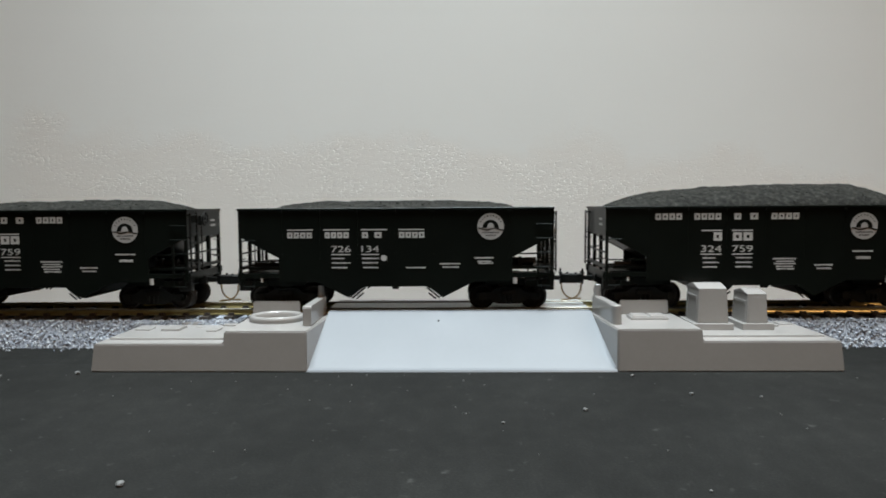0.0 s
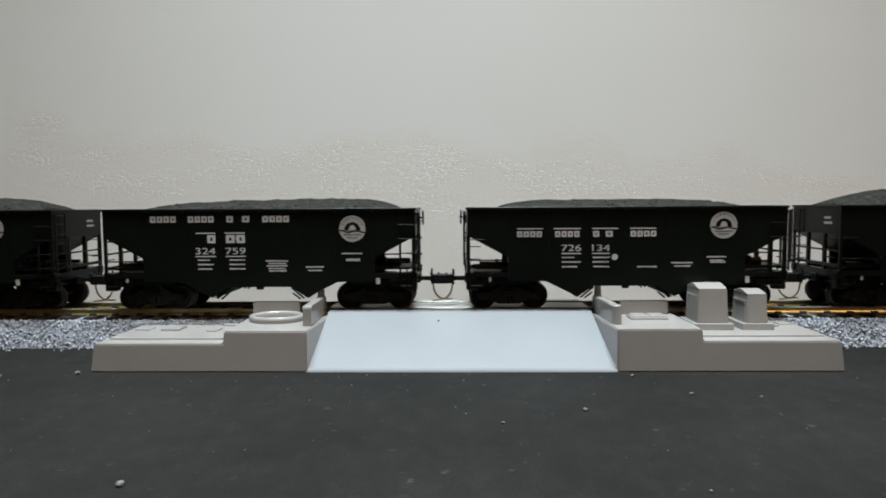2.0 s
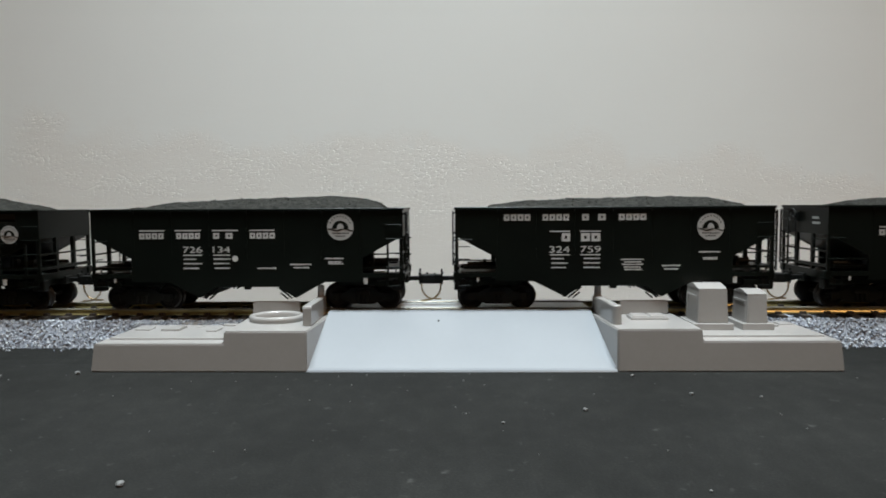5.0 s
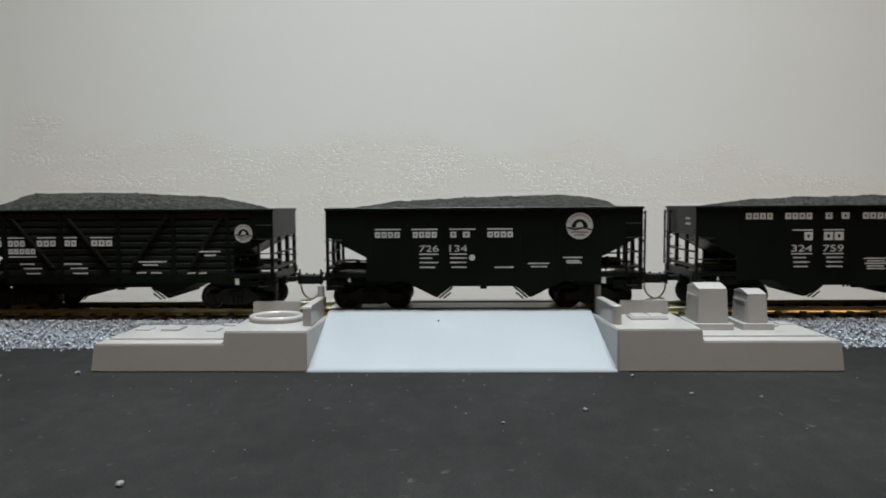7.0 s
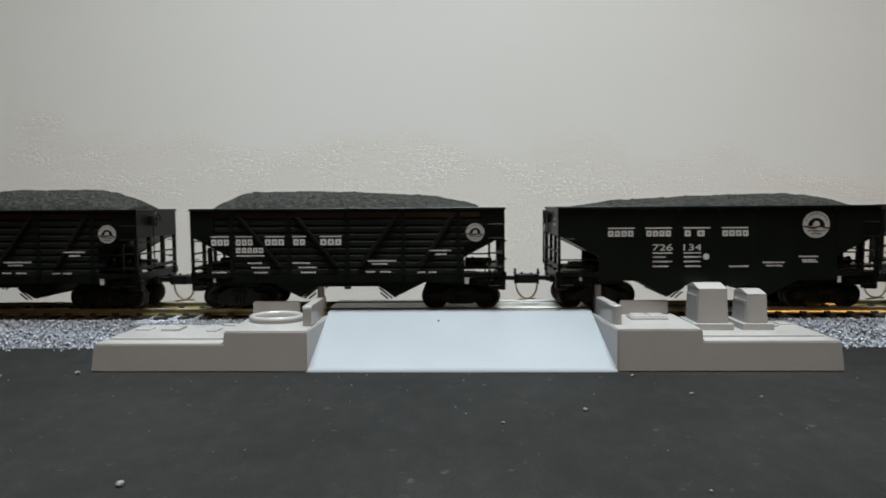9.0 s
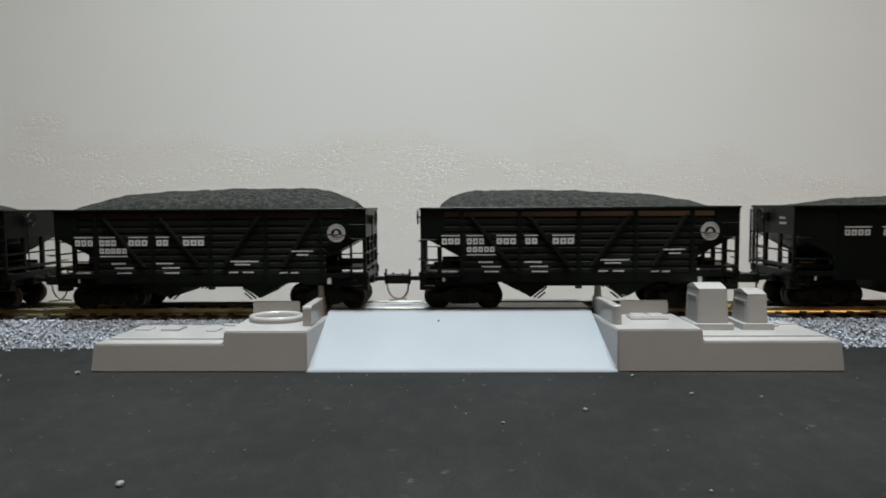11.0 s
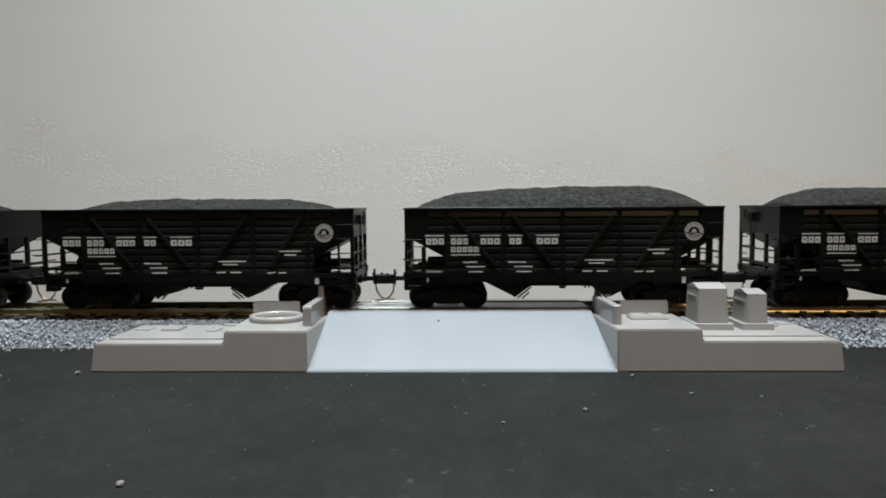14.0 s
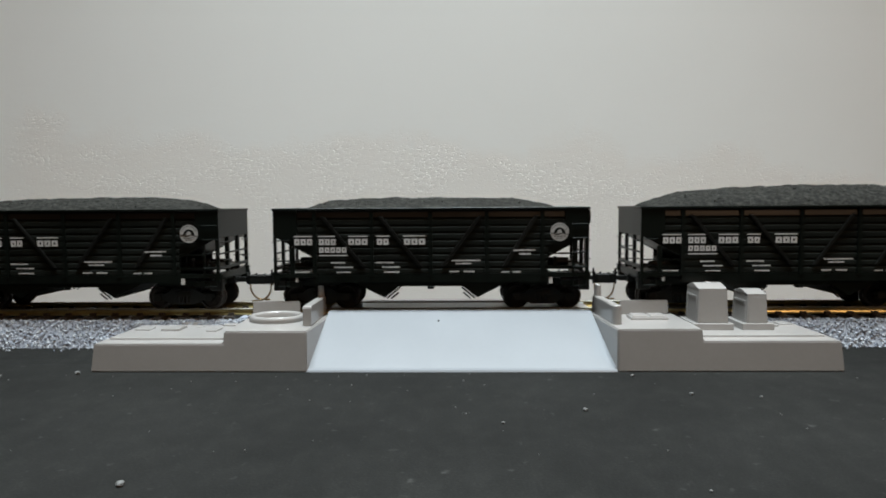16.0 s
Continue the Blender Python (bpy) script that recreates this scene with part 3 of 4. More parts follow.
def wheelset():
    bm = bmesh.new()
    for s in (-1, 1):
        prof = [(0.6, 5.6), (4.2, 6.4), (5.35, 7.05), (5.35, 7.55), (4.85, 7.85), (4.7, 9.6), (4.1, 9.8), (3.7, 9.1), (1.5, 8.7), (1.1, 9.9), (0.6, 10.0)]
        lathe(bm, [(r, s * w) for r, w in prof], 28, "y")
        for k in range(5):
            a = 2 * math.pi * k / 5
            rod(bm, (2.5 * math.cos(a), s * 9.0, 2.5 * math.sin(a)), (2.5 * math.cos(a), s * 9.35, 2.5 * math.sin(a)), 0.45, 6)
    rod(bm, (0, -11.0, 0), (0, 11.0, 0), 0.75, 10)
    bmesh.ops.recalc_face_normals(bm, faces=bm.faces)
    return bm


def coupler_mesh(e):
    bm = bmesh.new()
    box(bm, *sorted((e * 52, e * 60.6)), -2.6, 2.6, 9.2, 12.4)             # draft box
    box(bm, *sorted((e * 60.6, e * 65.0)), -0.9, 0.9, 9.9, 11.6)           # shank
    head = [(64.8, -1.6), (64.8, 1.6), (68.0, 2.8), (70.6, 2.6), (70.6, 1.5), (69.0, 1.1), (69.0, -1.0), (70.0, -1.4), (69.6, -2.6), (66.4, -2.4)]
    prism(bm, [(e * x, e * y) for x, y in head], 8.8, 12.3, "z")
    box(bm, *sorted((e * 64.6, e * 65.6)), -1.9, 1.9, 12.3, 13.3)
    rod(bm, (e * 65.2, e * 1.0, 8.2), (e * 65.2, e * 1.0, 14.6), 0.42, 8)
    rod(bm, (e * 68, e * 1.2, 12.0), (e * 68, e * 1.2, 13.0), 0.5, 8)
    return bevel(bm, 0.12, 1)


def trip_pin(e):
    """The bent wire under the coupler, curving forward to meet its neighbour."""
    pts = [(e * 65.7, e * 1.0, 8.8)]
    for k in range(10):
        a = math.pi * 0.5 * k / 9
        pts.append((e * (70.7 - 5.0 * math.cos(a)), e * 1.0, 7.4 - 5.3 * math.sin(a)))
    pts.append((e * 73.6, e * 1.0, 1.9 + 0.15 * e))
    return ring_bar(bmesh.new(), pts, 0.34, 6)


def door_gear(e):
    """Hopper door, hinge and latch under one chute."""
    bm = bmesh.new()
    prism(bm, [(e * 17.6, 5.0), (e * 18.4, 5.0), (e * 12.6, 9.6), (e * 11.8, 9.6)], -SIDE + 2.5, SIDE - 2.5, "y")
    for y in (-SIDE + 1.6, SIDE - 1.6):
        rod(bm, (e * 16.8, y, 4.9), (e * 11.8, y, 9.0), 0.34)
        rod(bm, (e * 15.2, y, 4.7), (e * 12.4, y, 7.0), 0.32)
    return bm


def flat_rects(rects, lift=0.10):
    """Thin painted rectangles on the near side: (x0, x1, z0, z1) in mm."""
    bm = bmesh.new()
    for x0, x1, z0, z1 in rects:
        y0, y1 = -SIDE - lift, -SIDE - lift + 0.06
        box(bm, x0, x1, y0, y1, z0, z1)
    return bm


def blocks(x0, x1, z0, z1, n):
    """n plain shapes in a row, in place of a lettered name."""
    w = (x1 - x0) / n
    return [(x0 + i * w + 0.24, x0 + (i + 1) * w - 0.24, z0 + 0.06, z1 - 0.06) for i in range(n)]


def glyph_bars(x0, x1, z0, z1):
    """One plain hollow box in place of a character."""
    t, u = (z1 - z0) * 0.3, (x1 - x0) * 0.35
    return [(x0, x1, z0, z0 + t), (x0, x1, z1 - t, z1), (x0, x0 + u, z0 + t, z1 - t), (x1 - u, x1, z0 + t, z1 - t)]


def print_line(x0, x1, z0, z1, lift):
    """A line of fine print as one painted strip: words of uneven height joined by thin necks."""
    rng = random.Random(int(x0 * 91 + z0 * 37))
    low, high, x = [], [], x0
    neck = (z1 - z0) * 0.33
    while x < x1 - 0.3:
        w = min(rng.uniform(0.7, 2.0), x1 - x)
        a, b = z0 + rng.uniform(0, 0.1), z1 - rng.uniform(0, 0.1)
        low += [(x, a), (x + w, a)]
        high += [(x, b), (x + w, b)]
        x += w
        g = rng.choice((0.12, 0.2, 0.36))
        if x + g < x1 - 0.3:
            low += [(x + 0.02, z0 + neck), (x + g - 0.02, z0 + neck)]
            high += [(x + 0.02, z1 - neck), (x + g - 0.02, z1 - neck)]
        x += g
    return prism(bmesh.new(), low + high[::-1], -SIDE - lift, -SIDE - lift + 0.06, "y")


def bars(name, rects, parent, lift=0.10):
    """Each painted bar, shape or line of print is a part of its own."""
    for r in rects:
        if name == "data_line":
            part(name, print_line(*r, lift), FADED, parent)
            continue
        hollow = name in ("name_bar", "initial_bar", "number_bar")
        part(name, flat_rects(glyph_bars(*r) if hollow else [r], lift), LETTER, parent)


def lettering(name, text, x, z, height, width, parent, lift=0.10):
    """Real characters in the built-in font, as a mesh on the near side; width fits the text."""
    cu = bpy.data.curves.new(name, "FONT")
    cu.body, cu.size, cu.extrude = text, 1.0, 0.0
    tmp = bpy.data.objects.new(name, cu)
    scene.collection.objects.link(tmp)
    bpy.context.view_layer.update()
    me = bpy.data.meshes.new_from_object(tmp.evaluated_get(bpy.context.evaluated_depsgraph_get()))
    bpy.data.objects.remove(tmp)
    xs = [v.co.x for v in me.vertices]
    ys = [v.co.y for v in me.vertices]
    sx, sy = width / (max(xs) - min(xs)), height / (max(ys) - min(ys))
    x_min, y_min = min(xs), min(ys)
    for v in me.vertices:
        v.co = ((x + (v.co.x - x_min) * sx) * MM, (-SIDE - lift) * MM, (z + (v.co.y - y_min) * sy) * MM)
    me.materials.clear()
    me.materials.append(LETTER)
    ob = new(name, me)
    ob.parent = parent
    return ob


def emblem(parent, x, z, r, lift=0.10):
    """A round light badge with a dark dome shape, plain shapes only."""
    y = -SIDE - lift
    bm = bmesh.new()
    bmesh.ops.create_cone(bm, cap_ends=True, segments=40, radius1=r * MM, radius2=r * MM, depth=0.06 * MM, matrix=pose(x * MM, y * MM, z * MM, 90))
    badge = part("emblem", bm, EMBLEM, parent, "round grey-white painted badge")
    bm = bmesh.new()
    prism(bm, [(x + r * 0.62 * math.cos(a), z - r * 0.12 + r * 0.62 * math.sin(a)) for a in [math.pi * k / 14 for k in range(15)]], y - 0.09, y - 0.04)
    part("dome", bm, BLACK, badge)
    bm = bmesh.new()
    prism(bm, [(x + r * 0.27 * math.cos(a), z - r * 0.12 + r * 0.40 * math.sin(a)) for a in [math.pi * k / 10 for k in range(11)]], y - 0.13, y - 0.10)
    part("dome_core", bm, EMBLEM, badge)
    bm = bmesh.new()
    for k in range(12):                   # wavy band with broken lines of print under it
        u = -0.86 + 1.72 * k / 11
        dz = -0.2 + 0.07 * math.sin(u * 5.5)
        box(bm, x + r * (u - 0.085), x + r * (u + 0.085), y - 0.09, y - 0.04, z + r * (dz - 0.045), z + r * (dz + 0.045))
    for dz, w, n in ((-0.46, 0.66, 7), (-0.68, 0.40, 4)):
        for k in range(n):
            u = -w + 2 * w * (k + 0.5) / n
            box(bm, x + r * (u - 0.055), x + r * (u + 0.055), y - 0.09, y - 0.04, z + r * (dz - 0.05), z + r * (dz + 0.05))
    for k in range(9):
        a = math.pi * (0.14 + 0.09 * k)
        cx, cz = x + r * 0.82 * math.cos(a), z + r * 0.82 * math.sin(a)
        box(bm, cx - r * 0.04, cx + r * 0.04, y - 0.09, y - 0.04, cz - r * 0.05, cz + r * 0.05)
    part("band", bm, BLACK, badge)


def wire_rows(px, pz):
    """Short data lines: groups of small bars."""
    out = []
    for x0, x1, zs in px:
        for z in zs:
            out.append((x0, x1, z - 0.31 + pz, z + 0.31 + pz))
    return out


def board_panels(root):
    """Horizontal boards between steel posts and braces, on both sides."""
    for s in (-1, 1):
        for i in range(9):
            z0 = 14.3 + i * 2.66
            xe = 44.2 if z0 < 24.0 else 50.6
            y1, y2 = SIDE - 0.72, SIDE - 0.28
            if i == 8:               # the top board leans back
                prof = [(y1, z0 + 0.22), (y2 + 0.1, z0 + 0.22), (y1 + 0.02, z0 + 2.44), (y1 - 0.2, z0 + 2.44)]
            else:                    # the others have a worn, rounded upper edge
                prof = [(y1, z0 + 0.22), (y2, z0 + 0.22), (y2, z0 + 1.62), (y2 - 0.04, z0 + 1.7), (y2 - 0.40, z0 + 2.1), (y1, z0 + 2.44)]
            bm = prism(bmesh.new(), [(s * y, z) for y, z in prof], -xe, xe, "x")
            part("board", bm, GLOSS if i == 8 else BOARD, root)
        a, b = sorted((s * (SIDE - 0.28), s * (SIDE + 0.35)))
        for x in (-44, -22.3, 0, 21.3, 42.3):
            part("post", box(bmesh.new(), x - 0.8, x + 0.8, a, b, 13.4, RIM - 0.9, 0.1), BLACK, root)
        for xt, xb in ((-41, -25.2), (-19.2, -3.6), (19.0, 4.6), (40.0, 27.6)):
            w = 1.0
            bm = prism(bmesh.new(), [(xt - w, RIM - 3.0), (xt + w, RIM - 3.0), (xb + w, 17.0), (xb - w, 17.0)], *sorted((s * (SIDE - 0.2), s * (SIDE + 0.55))), "y")
            part("brace", bevel(bm, 0.35, 2), BRACE, root)
        a, b = sorted((s * (SIDE - 0.75), s * (SIDE + 0.1)))
        for e in (-1, 1):
            part("end_panel", box(bmesh.new(), *sorted((e * 50.8, e * HALF)), a, b, 28.0, RIM - 0.9), BLACK, root)
        part("side_sill", box(bmesh.new(), -44.4, 44.4, a, b, 11.1, 14.3), BLACK, root)


MESHES = {}


def cached(key, make):
    if key not in MESHES:
        MESHES[key] = make()
    return MESHES[key]


WHEELSETS = []


def hopper(composite, brake_end, label):
    root = tagged(new("hopper_car"), label, "railway car", "hopper cars of the train")
    def fixed(name, key, make, material=BLACK, m=None):
        return share(name, cached((name, key), lambda: mesh_of(name, make(), material)), root, m or Matrix())
    for s in (-1, 1):
        fixed("side_sheet", (s, composite), lambda: side_sheet(s, composite))
        if not composite:
            for x in (-43.2, -28.8, -14.4, 0, 14.4, 28.8, 43.2):
                fixed("side_seam", s, lambda: box(bmesh.new(), -0.22, 0.22, *sorted((s * SIDE, s * (SIDE + 0.08))), 20.0, RIM - 1.5), m=pose(x * MM, 0, 0))
                fixed("rim_clip", s, lambda: box(bmesh.new(), -0.5, 0.5, *sorted((s * SIDE, s * (SIDE + 0.62))), RIM - 1.7, RIM - 0.92, 0.12), m=pose(x * MM, 0, 0))
    for e in (-1, 1):
        fixed("end_plate", e, lambda: end_plate(e))
        fixed("slope_sheet", e, lambda: slope_sheet(e))
        fixed("chute", e, lambda: chute(e))
    for e in (-1, 1):
        fixed("body_bolster", e, lambda: box(bmesh.new(), *sorted((e * 34.5, e * 49.5)), -14.8, 14.8, 9.7, 12.3))
        fixed("brake_cylinder", e, lambda: brake_cylinder(e), DARK)
        # pale patch added in place of the bright wall showing through the underframe
        fixed("wall_gap_patch", e, lambda: bevel(box(bmesh.new(), *((44.6, 46.2) if e > 0 else (-51.6, -50.6)), -17.5, -17.1, *((10.4, 13.1) if e > 0 else (11.2, 12.9))), 0.2, 1), LETTER if e > 0 else FADED)
        for s in (-1, 1):
            fixed("pole_pocket", (e, s), lambda: bevel(box(bmesh.new(), *sorted((e * (HALF - 1.5), e * (HALF + 0.7))), *sorted((s * 14.5, s * 17.3)), 12.0, 15.0), 0.3, 1))
    if not composite:
        for e in (-1, 1):
            for z, w in ((34.6, 4.6), (32.6, 5.4)):
                fixed("end_mark", (e, z), lambda: box(bmesh.new(), *sorted((e * (HALF + 0.05), e * (HALF + 0.12))), *sorted((e * 6.5, e * (6.5 + w))), z - 0.45, z + 0.45), FADED)
    fixed("cross_ridge", 0, cross_ridge)
    fixed("centre_sill", 0, lambda: box(bmesh.new(), -HALF + 1.0, HALF - 1.0, -2.2, 2.2, 10.0, 13.2))
    share("rim", cached("rim", lambda: mesh_of("rim", bevel(rim_mesh(), 0.15, 1), BLACK)), root, Matrix())
    for e in (-1, 1):
        share("end_frame", cached(("end", e, composite), lambda: mesh_of("end_frame", end_frame(e, composite), BLACK)), root, Matrix())
        share("hopper_door", cached(("door", e), lambda: mesh_of("hopper_door", door_gear(e), DARK)), root, Matrix())
        for s in (-1, 1):
            for z in ((16.9, 22.3, 27.7, 33.0) if e * s < 0 else (19.4, 27.2)):
                fixed("grab_iron", s, lambda: grab_iron(s), m=pose(e * 56.4 * MM, 0, z * MM))
            for z in (19.6, 26.6):
                fixed("end_grab", e, lambda: end_grab(e), m=pose(0, s * 12.6 * MM, z * MM))
            fixed("corner_step", (e, s), lambda: bevel(box(bmesh.new(), *sorted((e * 55.6, e * 60.2)), *sorted((s * 13.2, s * 16.6)), 7.9, 12.1), 0.3, 1), DARK)
            fixed("stirrup", s, lambda: stirrup(s), m=pose(e * 56.2 * MM, 0, 0))
        c = share("coupler", cached(("coupler", e), lambda: mesh_of("coupler", coupler_mesh(e), DARK)), root, Matrix())
        share("trip_pin", cached(("trip", e), lambda: mesh_of("trip_pin", trip_pin(e), WIRE)), c, Matrix(), "bent copper-coloured wire")
        t = share("truck", cached("bolster", lambda: mesh_of("truck", box(bmesh.new(), -2.6, 2.6, -11.4, 11.4, 4.2, 9.6, 0.3), DARK)), root, pose(0.0432 if e > 0 else -0.0435, 0, 0))
        for s in (-1, 1):
            share("side_frame", cached(("frame", s), lambda: mesh_of("side_frame", bevel(truck_frame(s), 0.2, 1), DARK)), t, Matrix())
        for x in (-AXLE, AXLE):
            w = share("wheelset", cached("wheelset", lambda: mesh_of("wheelset", wheelset(), WHEEL)), t, pose(x * MM, 0, 4.75 * MM), "blackened metal wheels on an axle")
            WHEELSETS.append((w, x * MM))
    fixed("drain_nub", 0, lambda: bevel(box(bmesh.new(), -1.3, 1.3, -SIDE + 0.1, -SIDE + 2.0, 8.5, 9.7), 0.3, 1))
    if not composite:
        for e in (-1, 1):
            fixed("end_ladder", e, lambda: end_ladder(e), DARK)
    fixed("brake_wheel", brake_end, lambda: brake_wheel(brake_end), DARK)
    if composite:
        board_panels(root)
    return root


def letters_a(car):
    """Low name with lines above, car number, data."""
    rects = []
    for x0, x1, n in ((-41.2, -31.4, 4), (-26.9, -17.4, 4), (-12.7, -10.0, 1), (-8.0, -4.9, 1), (1.3, 11.3, 4)):
        rects += blocks(x0, x1, 28.0, 30.3, n)
    bars("name_bar", rects, car)
    bars("name_line", [(-41.0, -31.2, 30.95, 31.4), (-27.2, -17.2, 30.95, 31.4), (-12.9, -3.0, 30.95, 31.4), (1.3, 11.0, 30.95, 31.4)], car)
    lettering("car_number", "726", -24.3, 22.7, 2.4, 7.4, car)
    lettering("car_number", "134", -12.8, 22.7, 2.4, 6.6, car)
    bars("number_line", [(-24.3, -17.0, 21.6, 22.0), (-12.8, -6.2, 21.6, 22.0)], car)
    rows = wire_rows([(-24.2, -19.4, (20.3,)), (-24.2, -17.0, (18.6,)), (-24.2, -18.2, (16.8,)), (-12.6, -6.2, (20.3, 18.6)), (-12.2, -6.2, (16.8,)),
                      (4.2, 11.6, (16.7,)), (16.8, 24.8, (18.1,)), (18.0, 24.0, (16.9,)), (30.0, 37.2, (20.3,)), (31.2, 36.6, (19.0,)), (31.4, 37.0, (18.3,))], 0)
    bars("data_line", rows, car)
    bm = bmesh.new()
    bmesh.ops.create_cone(bm, cap_ends=True, segments=20, radius1=1.15 * MM, radius2=1.15 * MM, depth=0.06 * MM, matrix=pose(-4.3 * MM, -(SIDE + 0.1) * MM, 20.4 * MM, 90))
    part("white_dot", bm, LETTER, car)
    emblem(car, 36.1, 32.2, 5.0)


def letters_b(car):
    """High name, large initials with lines above, car number, data."""
    rects = []
    for x0, x1, n in ((-41.5, -31.2, 4), (-27.0, -16.7, 4), (-12.2, -9.3, 1), (-6.3, -3.0, 1), (1.5, 12.1, 4)):
        rects += blocks(x0, x1, 34.2, 36.7, n)
    bars("name_bar", rects, car)
    rects = blocks(-19.8, -16.2, 26.3, 29.5, 1) + blocks(-12.6, -8.8, 26.3, 29.5, 1) + blocks(-8.7, -4.9, 26.3, 29.5, 1)
    bars("initial_bar", rects, car)
    bars("name_line", [(-24.0, -16.4, 29.95, 30.4), (-12.8, -5.0, 29.95, 30.4)], car)
    lettering("car_number", "324", -24.2, 22.1, 2.5, 7.6, car)
    lettering("car_number", "759", -12.6, 22.1, 2.5, 7.6, car)
    bars("number_line", [(-24.2, -16.5, 21.1, 21.5), (-12.6, -4.9, 21.1, 21.5)], car)
    rows = wire_rows([(-23.4, -18.8, (19.9,)), (-23.4, -17.4, (18.2,)), (-23.4, -18.0, (16.5,)), (-11.2, -5.2, (19.9, 18.2, 16.5)),
                      (2.6, 11.2, (19.5,)), (3.8, 10.4, (18.5, 16.6)), (3.0, 11.0, (17.6,)), (4.0, 10.6, (15.7,)), (18.0, 24.8, (17.1,)), (18.8, 24.2, (15.8,)),
                      (31.8, 39.6, (22.2,)), (33.4, 38.6, (20.0,)), (33.4, 38.6, (19.5,))], 0)
    bars("data_line", rows, car)
    emblem(car, 35.9, 31.6, 5.0)


def letters_c(car):
    """Split name with lines above over the boards, number, data."""
    L = 0.62
    rects = []
    for x0, x1, n in ((-51.8, -44.6, 3), (-42.4, -35.6, 3), (-31.2, -23.6, 3), (-20.4, -15.6, 2), (-10.2, -1.8, 3)):
        rects += blocks(x0, x1, 25.4, 27.8, n)
    bars("name_bar", rects, car, L)
    bars("name_line", [(-51.8, -44.8, 28.55, 28.95), (-42.4, -36.0, 28.55, 28.95), (-31.0, -23.6, 28.55, 28.95), (-20.6, -15.4, 28.55, 28.95), (-10.2, -1.8, 28.55, 28.95)], car, L)
    bars("number_bar", blocks(-42.4, -31.6, 22.5, 24.6, 5), car, L)
    bars("number_line", [(-42.2, -31.4, 21.3, 21.7)], car, L)
    rows = wire_rows([(-37.8, -32.4, (18.4,)), (-36.6, -29.4, (16.7,)), (-35.6, -29.6, (14.8,)), (-20.6, -14.0, (18.4,)), (-18.4, -11.6, (16.7,)), (-17.6, -11.6, (14.8,)),
                      (8.0, 18.8, (19.1,)), (9.6, 15.6, (17.9,)), (7.2, 10.8, (14.9,)), (12.6, 17.2, (14.9,)), (31.4, 39.6, (22.9,)), (33.4, 37.8, (21.5,)),
                      (26.8, 30.0, (14.7,)), (31.0, 34.0, (14.7,)), (-51.6, -46.0, (14.9,))], 0.3)
    bars("data_line", rows, car, L)
    emblem(car, 48.6, 30.0, 3.45, L)


def lump_mesh(k):
    """A broken piece of coal."""
    rng = random.Random(40 + k)
    bm = bmesh.new()
    bmesh.ops.create_icosphere(bm, subdivisions=1, radius=rng.uniform(0.35, 0.7) * MM)
    for v in bm.verts:
        v.co *= rng.uniform(0.6, 1.2)
    return mesh_of("lump", bm, COAL)


def coal_load(height, start, end, peak, seed, label):
    """A heap of coal inside the rim: a grid of heights with ragged crests."""
    nx, ny = 210, 52
    rng = random.Random(seed)
    bm = bmesh.new()
    grid = []
    for i in range(nx + 1):
        u = i / nx
        x = (u - 0.5) * 2 * (HALF - 1.3)
        t = (u - start) / (end - start)
        if 0 < t < 1:
            ends = min(1.0, min(t / 0.14, (1 - t) / 0.16))
            ends = 0.75 * math.sqrt(1 - (1 - ends) ** 2) + 0.25 * ends
            prof = ends * (1 - 0.30 * (t - peak) ** 2 / 0.25)
        else:
            prof = -0.6 * min(1, max(-t, t - 1) * 14)
        row = []
        for j in range(ny + 1):
            w = j / ny
            y = (w - 0.5) * 2 * (SIDE - 1.35)
            cross = max(0.0, 1 - abs(2 * w - 1) ** 2.2) ** 0.8
            p = Vector((x * 0.11 + seed * 7.3, y * 0.11, seed))
            n = noise.noise(p) * 0.9 + noise.noise(p * 3.1) * 0.75 + noise.noise(p * 8.0) * 0.34 + (rng.random() - 0.5) * 0.7
            h = prof * height * (cross if prof > 0 else 1) + n * (0.55 if prof > 0 else 0.2) * (0.3 + 0.7 * cross) - 0.75 + (0 if prof <= 0 else 0.75 * cross)
            row.append(bm.verts.new((x * MM, y * MM, (RIM + h) * MM)))
        grid.append(row)
    for i in range(nx):
        for j in range(ny):
            bm.faces.new((grid[i][j], grid[i + 1][j], grid[i + 1][j + 1], grid[i][j + 1]))
    # underside, so that the heap is solid
    base = [[bm.verts.new((grid[i][j].co.x, grid[i][j].co.y, (RIM - 7) * MM)) for j in (0, ny)] for i in (0, nx)]
    b00, b01, b10, b11 = base[0][0], base[0][1], base[1][0], base[1][1]
    bm.faces.new((b00, b01, b11, b10))
    bm.faces.new([b00] + [b10] + [grid[i][0] for i in range(nx, -1, -1)])
    bm.faces.new([b11] + [b01] + [grid[i][ny] for i in range(nx + 1)])
    bm.faces.new([b01] + [b00] + [grid[0][j] for j in range(ny + 1)])
    bm.faces.new([b10] + [b11] + [grid[nx][j] for j in range(ny, -1, -1)])
    tops = [tuple(grid[rng.randrange(int(nx * start) + 12, int(nx * end) - 12)][rng.randrange(2, ny // 2)].co) for _ in range(26)]
    ob = part("coal_load", bm, COAL)
    for k, (x, y, z) in enumerate(tops):
        share("lump", cached(("lump", k % 6), lambda: lump_mesh(k % 6)), ob, pose(x, y, z, rng.uniform(0, 360), rng.uniform(0, 360), 0))
    return tagged(ob, label, "coal load", "coal loads of the train")


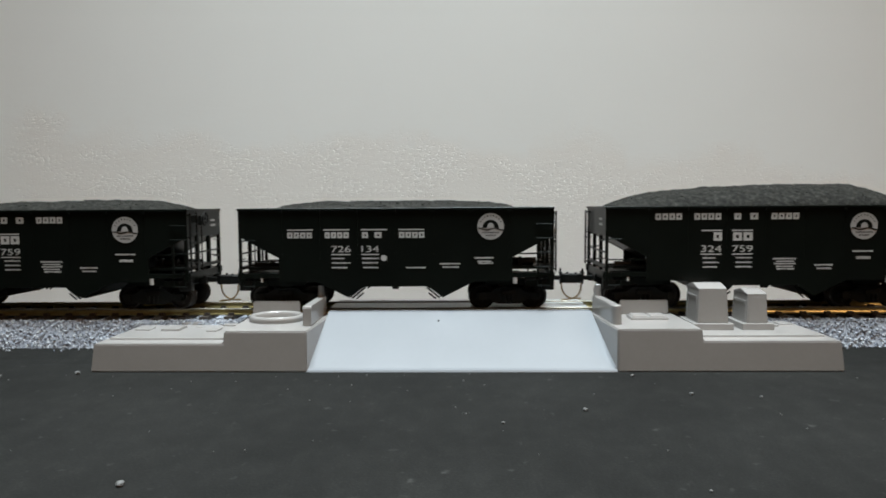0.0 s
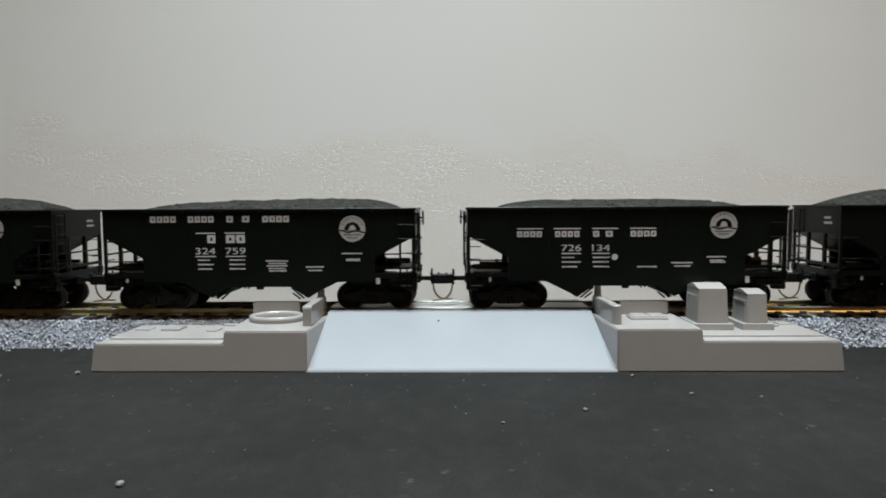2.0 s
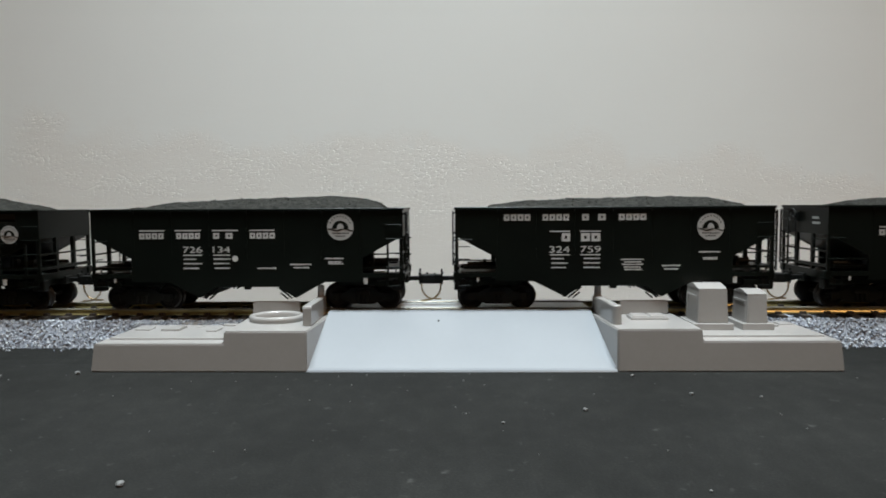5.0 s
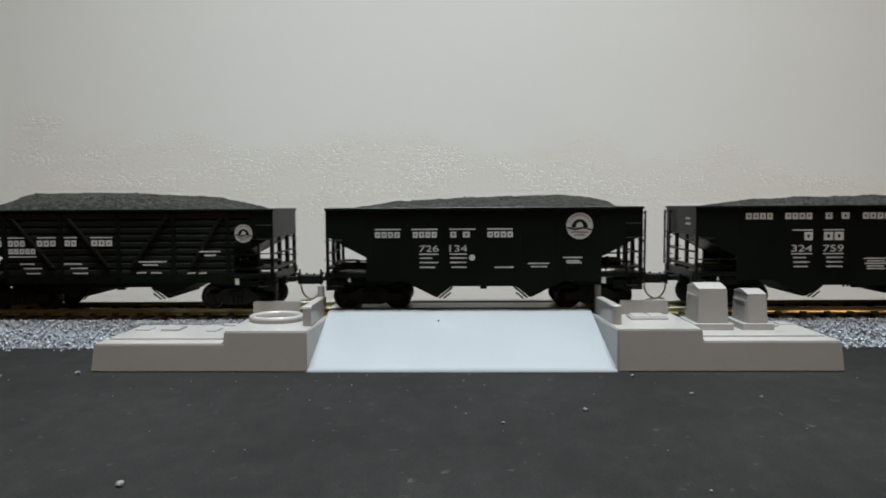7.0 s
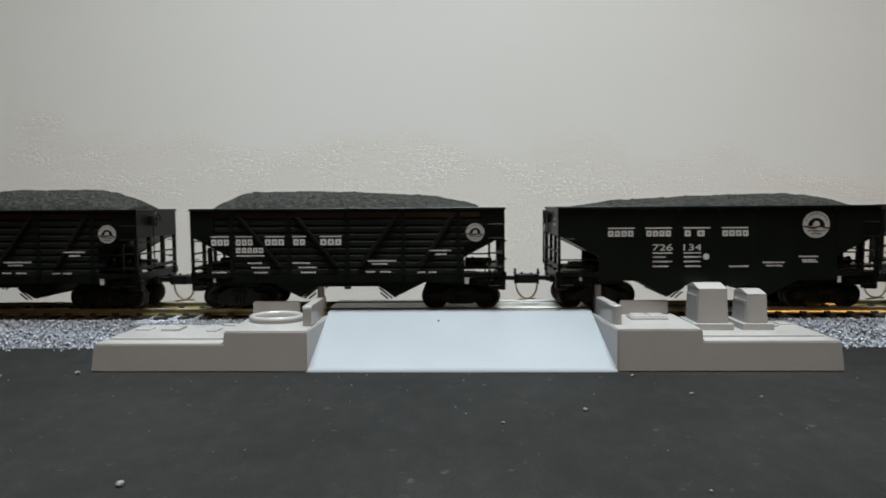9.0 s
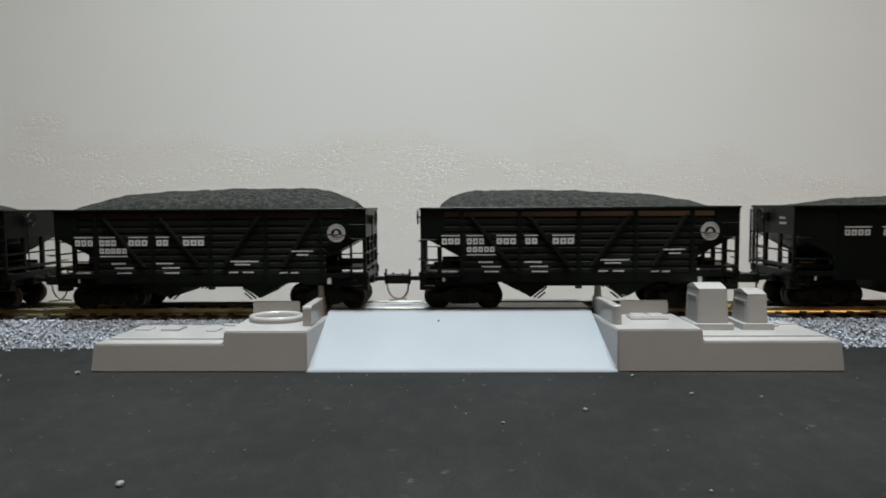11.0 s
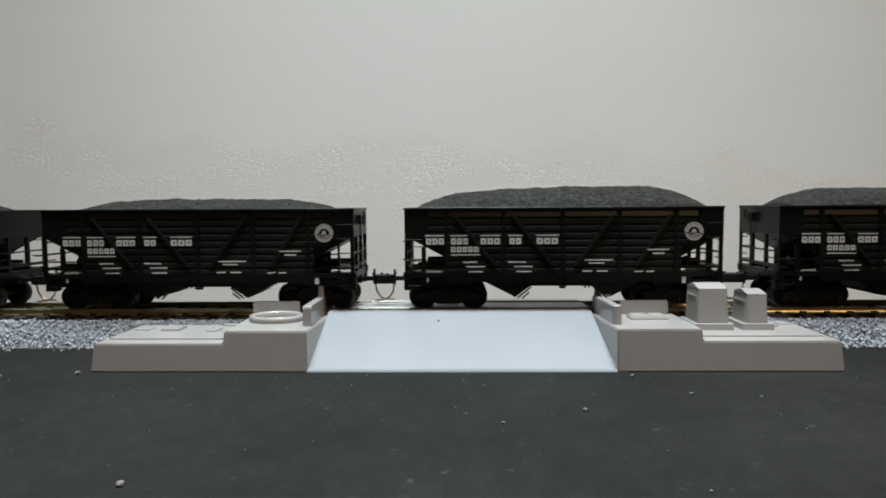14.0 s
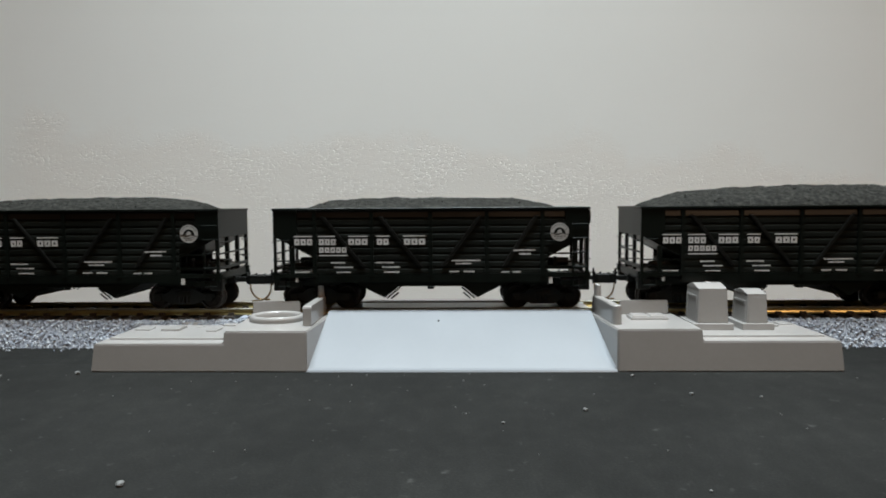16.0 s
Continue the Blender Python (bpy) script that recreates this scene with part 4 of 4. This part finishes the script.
STEEL_A = "black steel hopper car, white number and round badge, on the track"
STEEL_B = "black steel hopper car with large white initials, on the track"
BOARDED = "black wooden-boarded hopper car with diagonal braces, on the track"
TRAIN = [  # place at the start, lettering, load height, start, end, peak, end with the brake wheel
    (0.1152, "b", 8.2, 0.03, 0.97, 0.68, 1),
    (-0.0238, "a", 2.7, 0.10, 0.89, 0.50, -1),
    (-0.1629, "b", 3.6, 0.10, 0.94, 0.72, 1),
    (-0.3021, "a", 4.4, 0.075, 0.94, 0.80, -1),
    (-0.4416, "c", 6.6, 0.05, 0.93, 0.28, -1),
    (-0.5817, "c", 7.9, 0.03, 0.97, 0.65, 1),
    (-0.7205, "c", 3.8, 0.09, 0.91, 0.45, 1),
    (-0.8609, "c", 4.6, 0.09, 0.93, 0.60, -1),
]
CARS = []
for i, (x0, kind, lh, ls, le, lp, brake_end) in enumerate(TRAIN):
    car = hopper(kind == "c", brake_end, {"a": STEEL_A, "b": STEEL_B, "c": BOARDED}[kind])
    {"a": letters_a, "b": letters_b, "c": letters_c}[kind](car)
    load = coal_load(lh, ls, le, lp, i + 1, ("tall" if lh > 6 else "low") + " heap of grey-black coal in a hopper car")
    CARS.append((x0, car, load))

# distance run by the train: seconds, metres
RUN = [(0.0, 0.0), (0.5, 0.02221), (1.0, 0.04372), (1.5, 0.06507), (2.0, 0.08703), (2.5, 0.10967), (3.0, 0.13194), (3.5, 0.15412), (4.0, 0.17738),
       (5.25, 0.2331), (6.5, 0.2888), (7.0, 0.31169), (7.5, 0.33382), (8.0, 0.35627), (8.5, 0.37727), (9.0, 0.39946), (10.25, 0.45446), (11.5, 0.50946),
       (12.0, 0.53148), (12.5, 0.55392), (13.0, 0.57628), (13.5, 0.59834), (14.0, 0.62125), (14.5, 0.64308), (15.0, 0.66545), (15.5, 0.68865), (16.0, 0.71006)]


def run_at(t):
    for (ta, sa), (tb, sb) in zip(RUN, RUN[1:]):
        if t <= tb:
            return sa + (sb - sa) * (t - ta) / (tb - ta)
    return RUN[-1][1]


def motions():
    for x0, car, load in CARS:
        rows = [(t, pose(x0 + s, TRACK_Y * MM, RAIL_TOP * MM)) for t, s in RUN]
        walk(car, rows)
        walk(load, rows)
    times = [round(0.1 * k, 2) for k in range(161)]
    for w, x in WHEELSETS:
        walk(w, [(t, pose(x, 0, 4.75 * MM, 0, math.degrees(run_at(t) / 0.00475), 0)) for t in times])


motions()
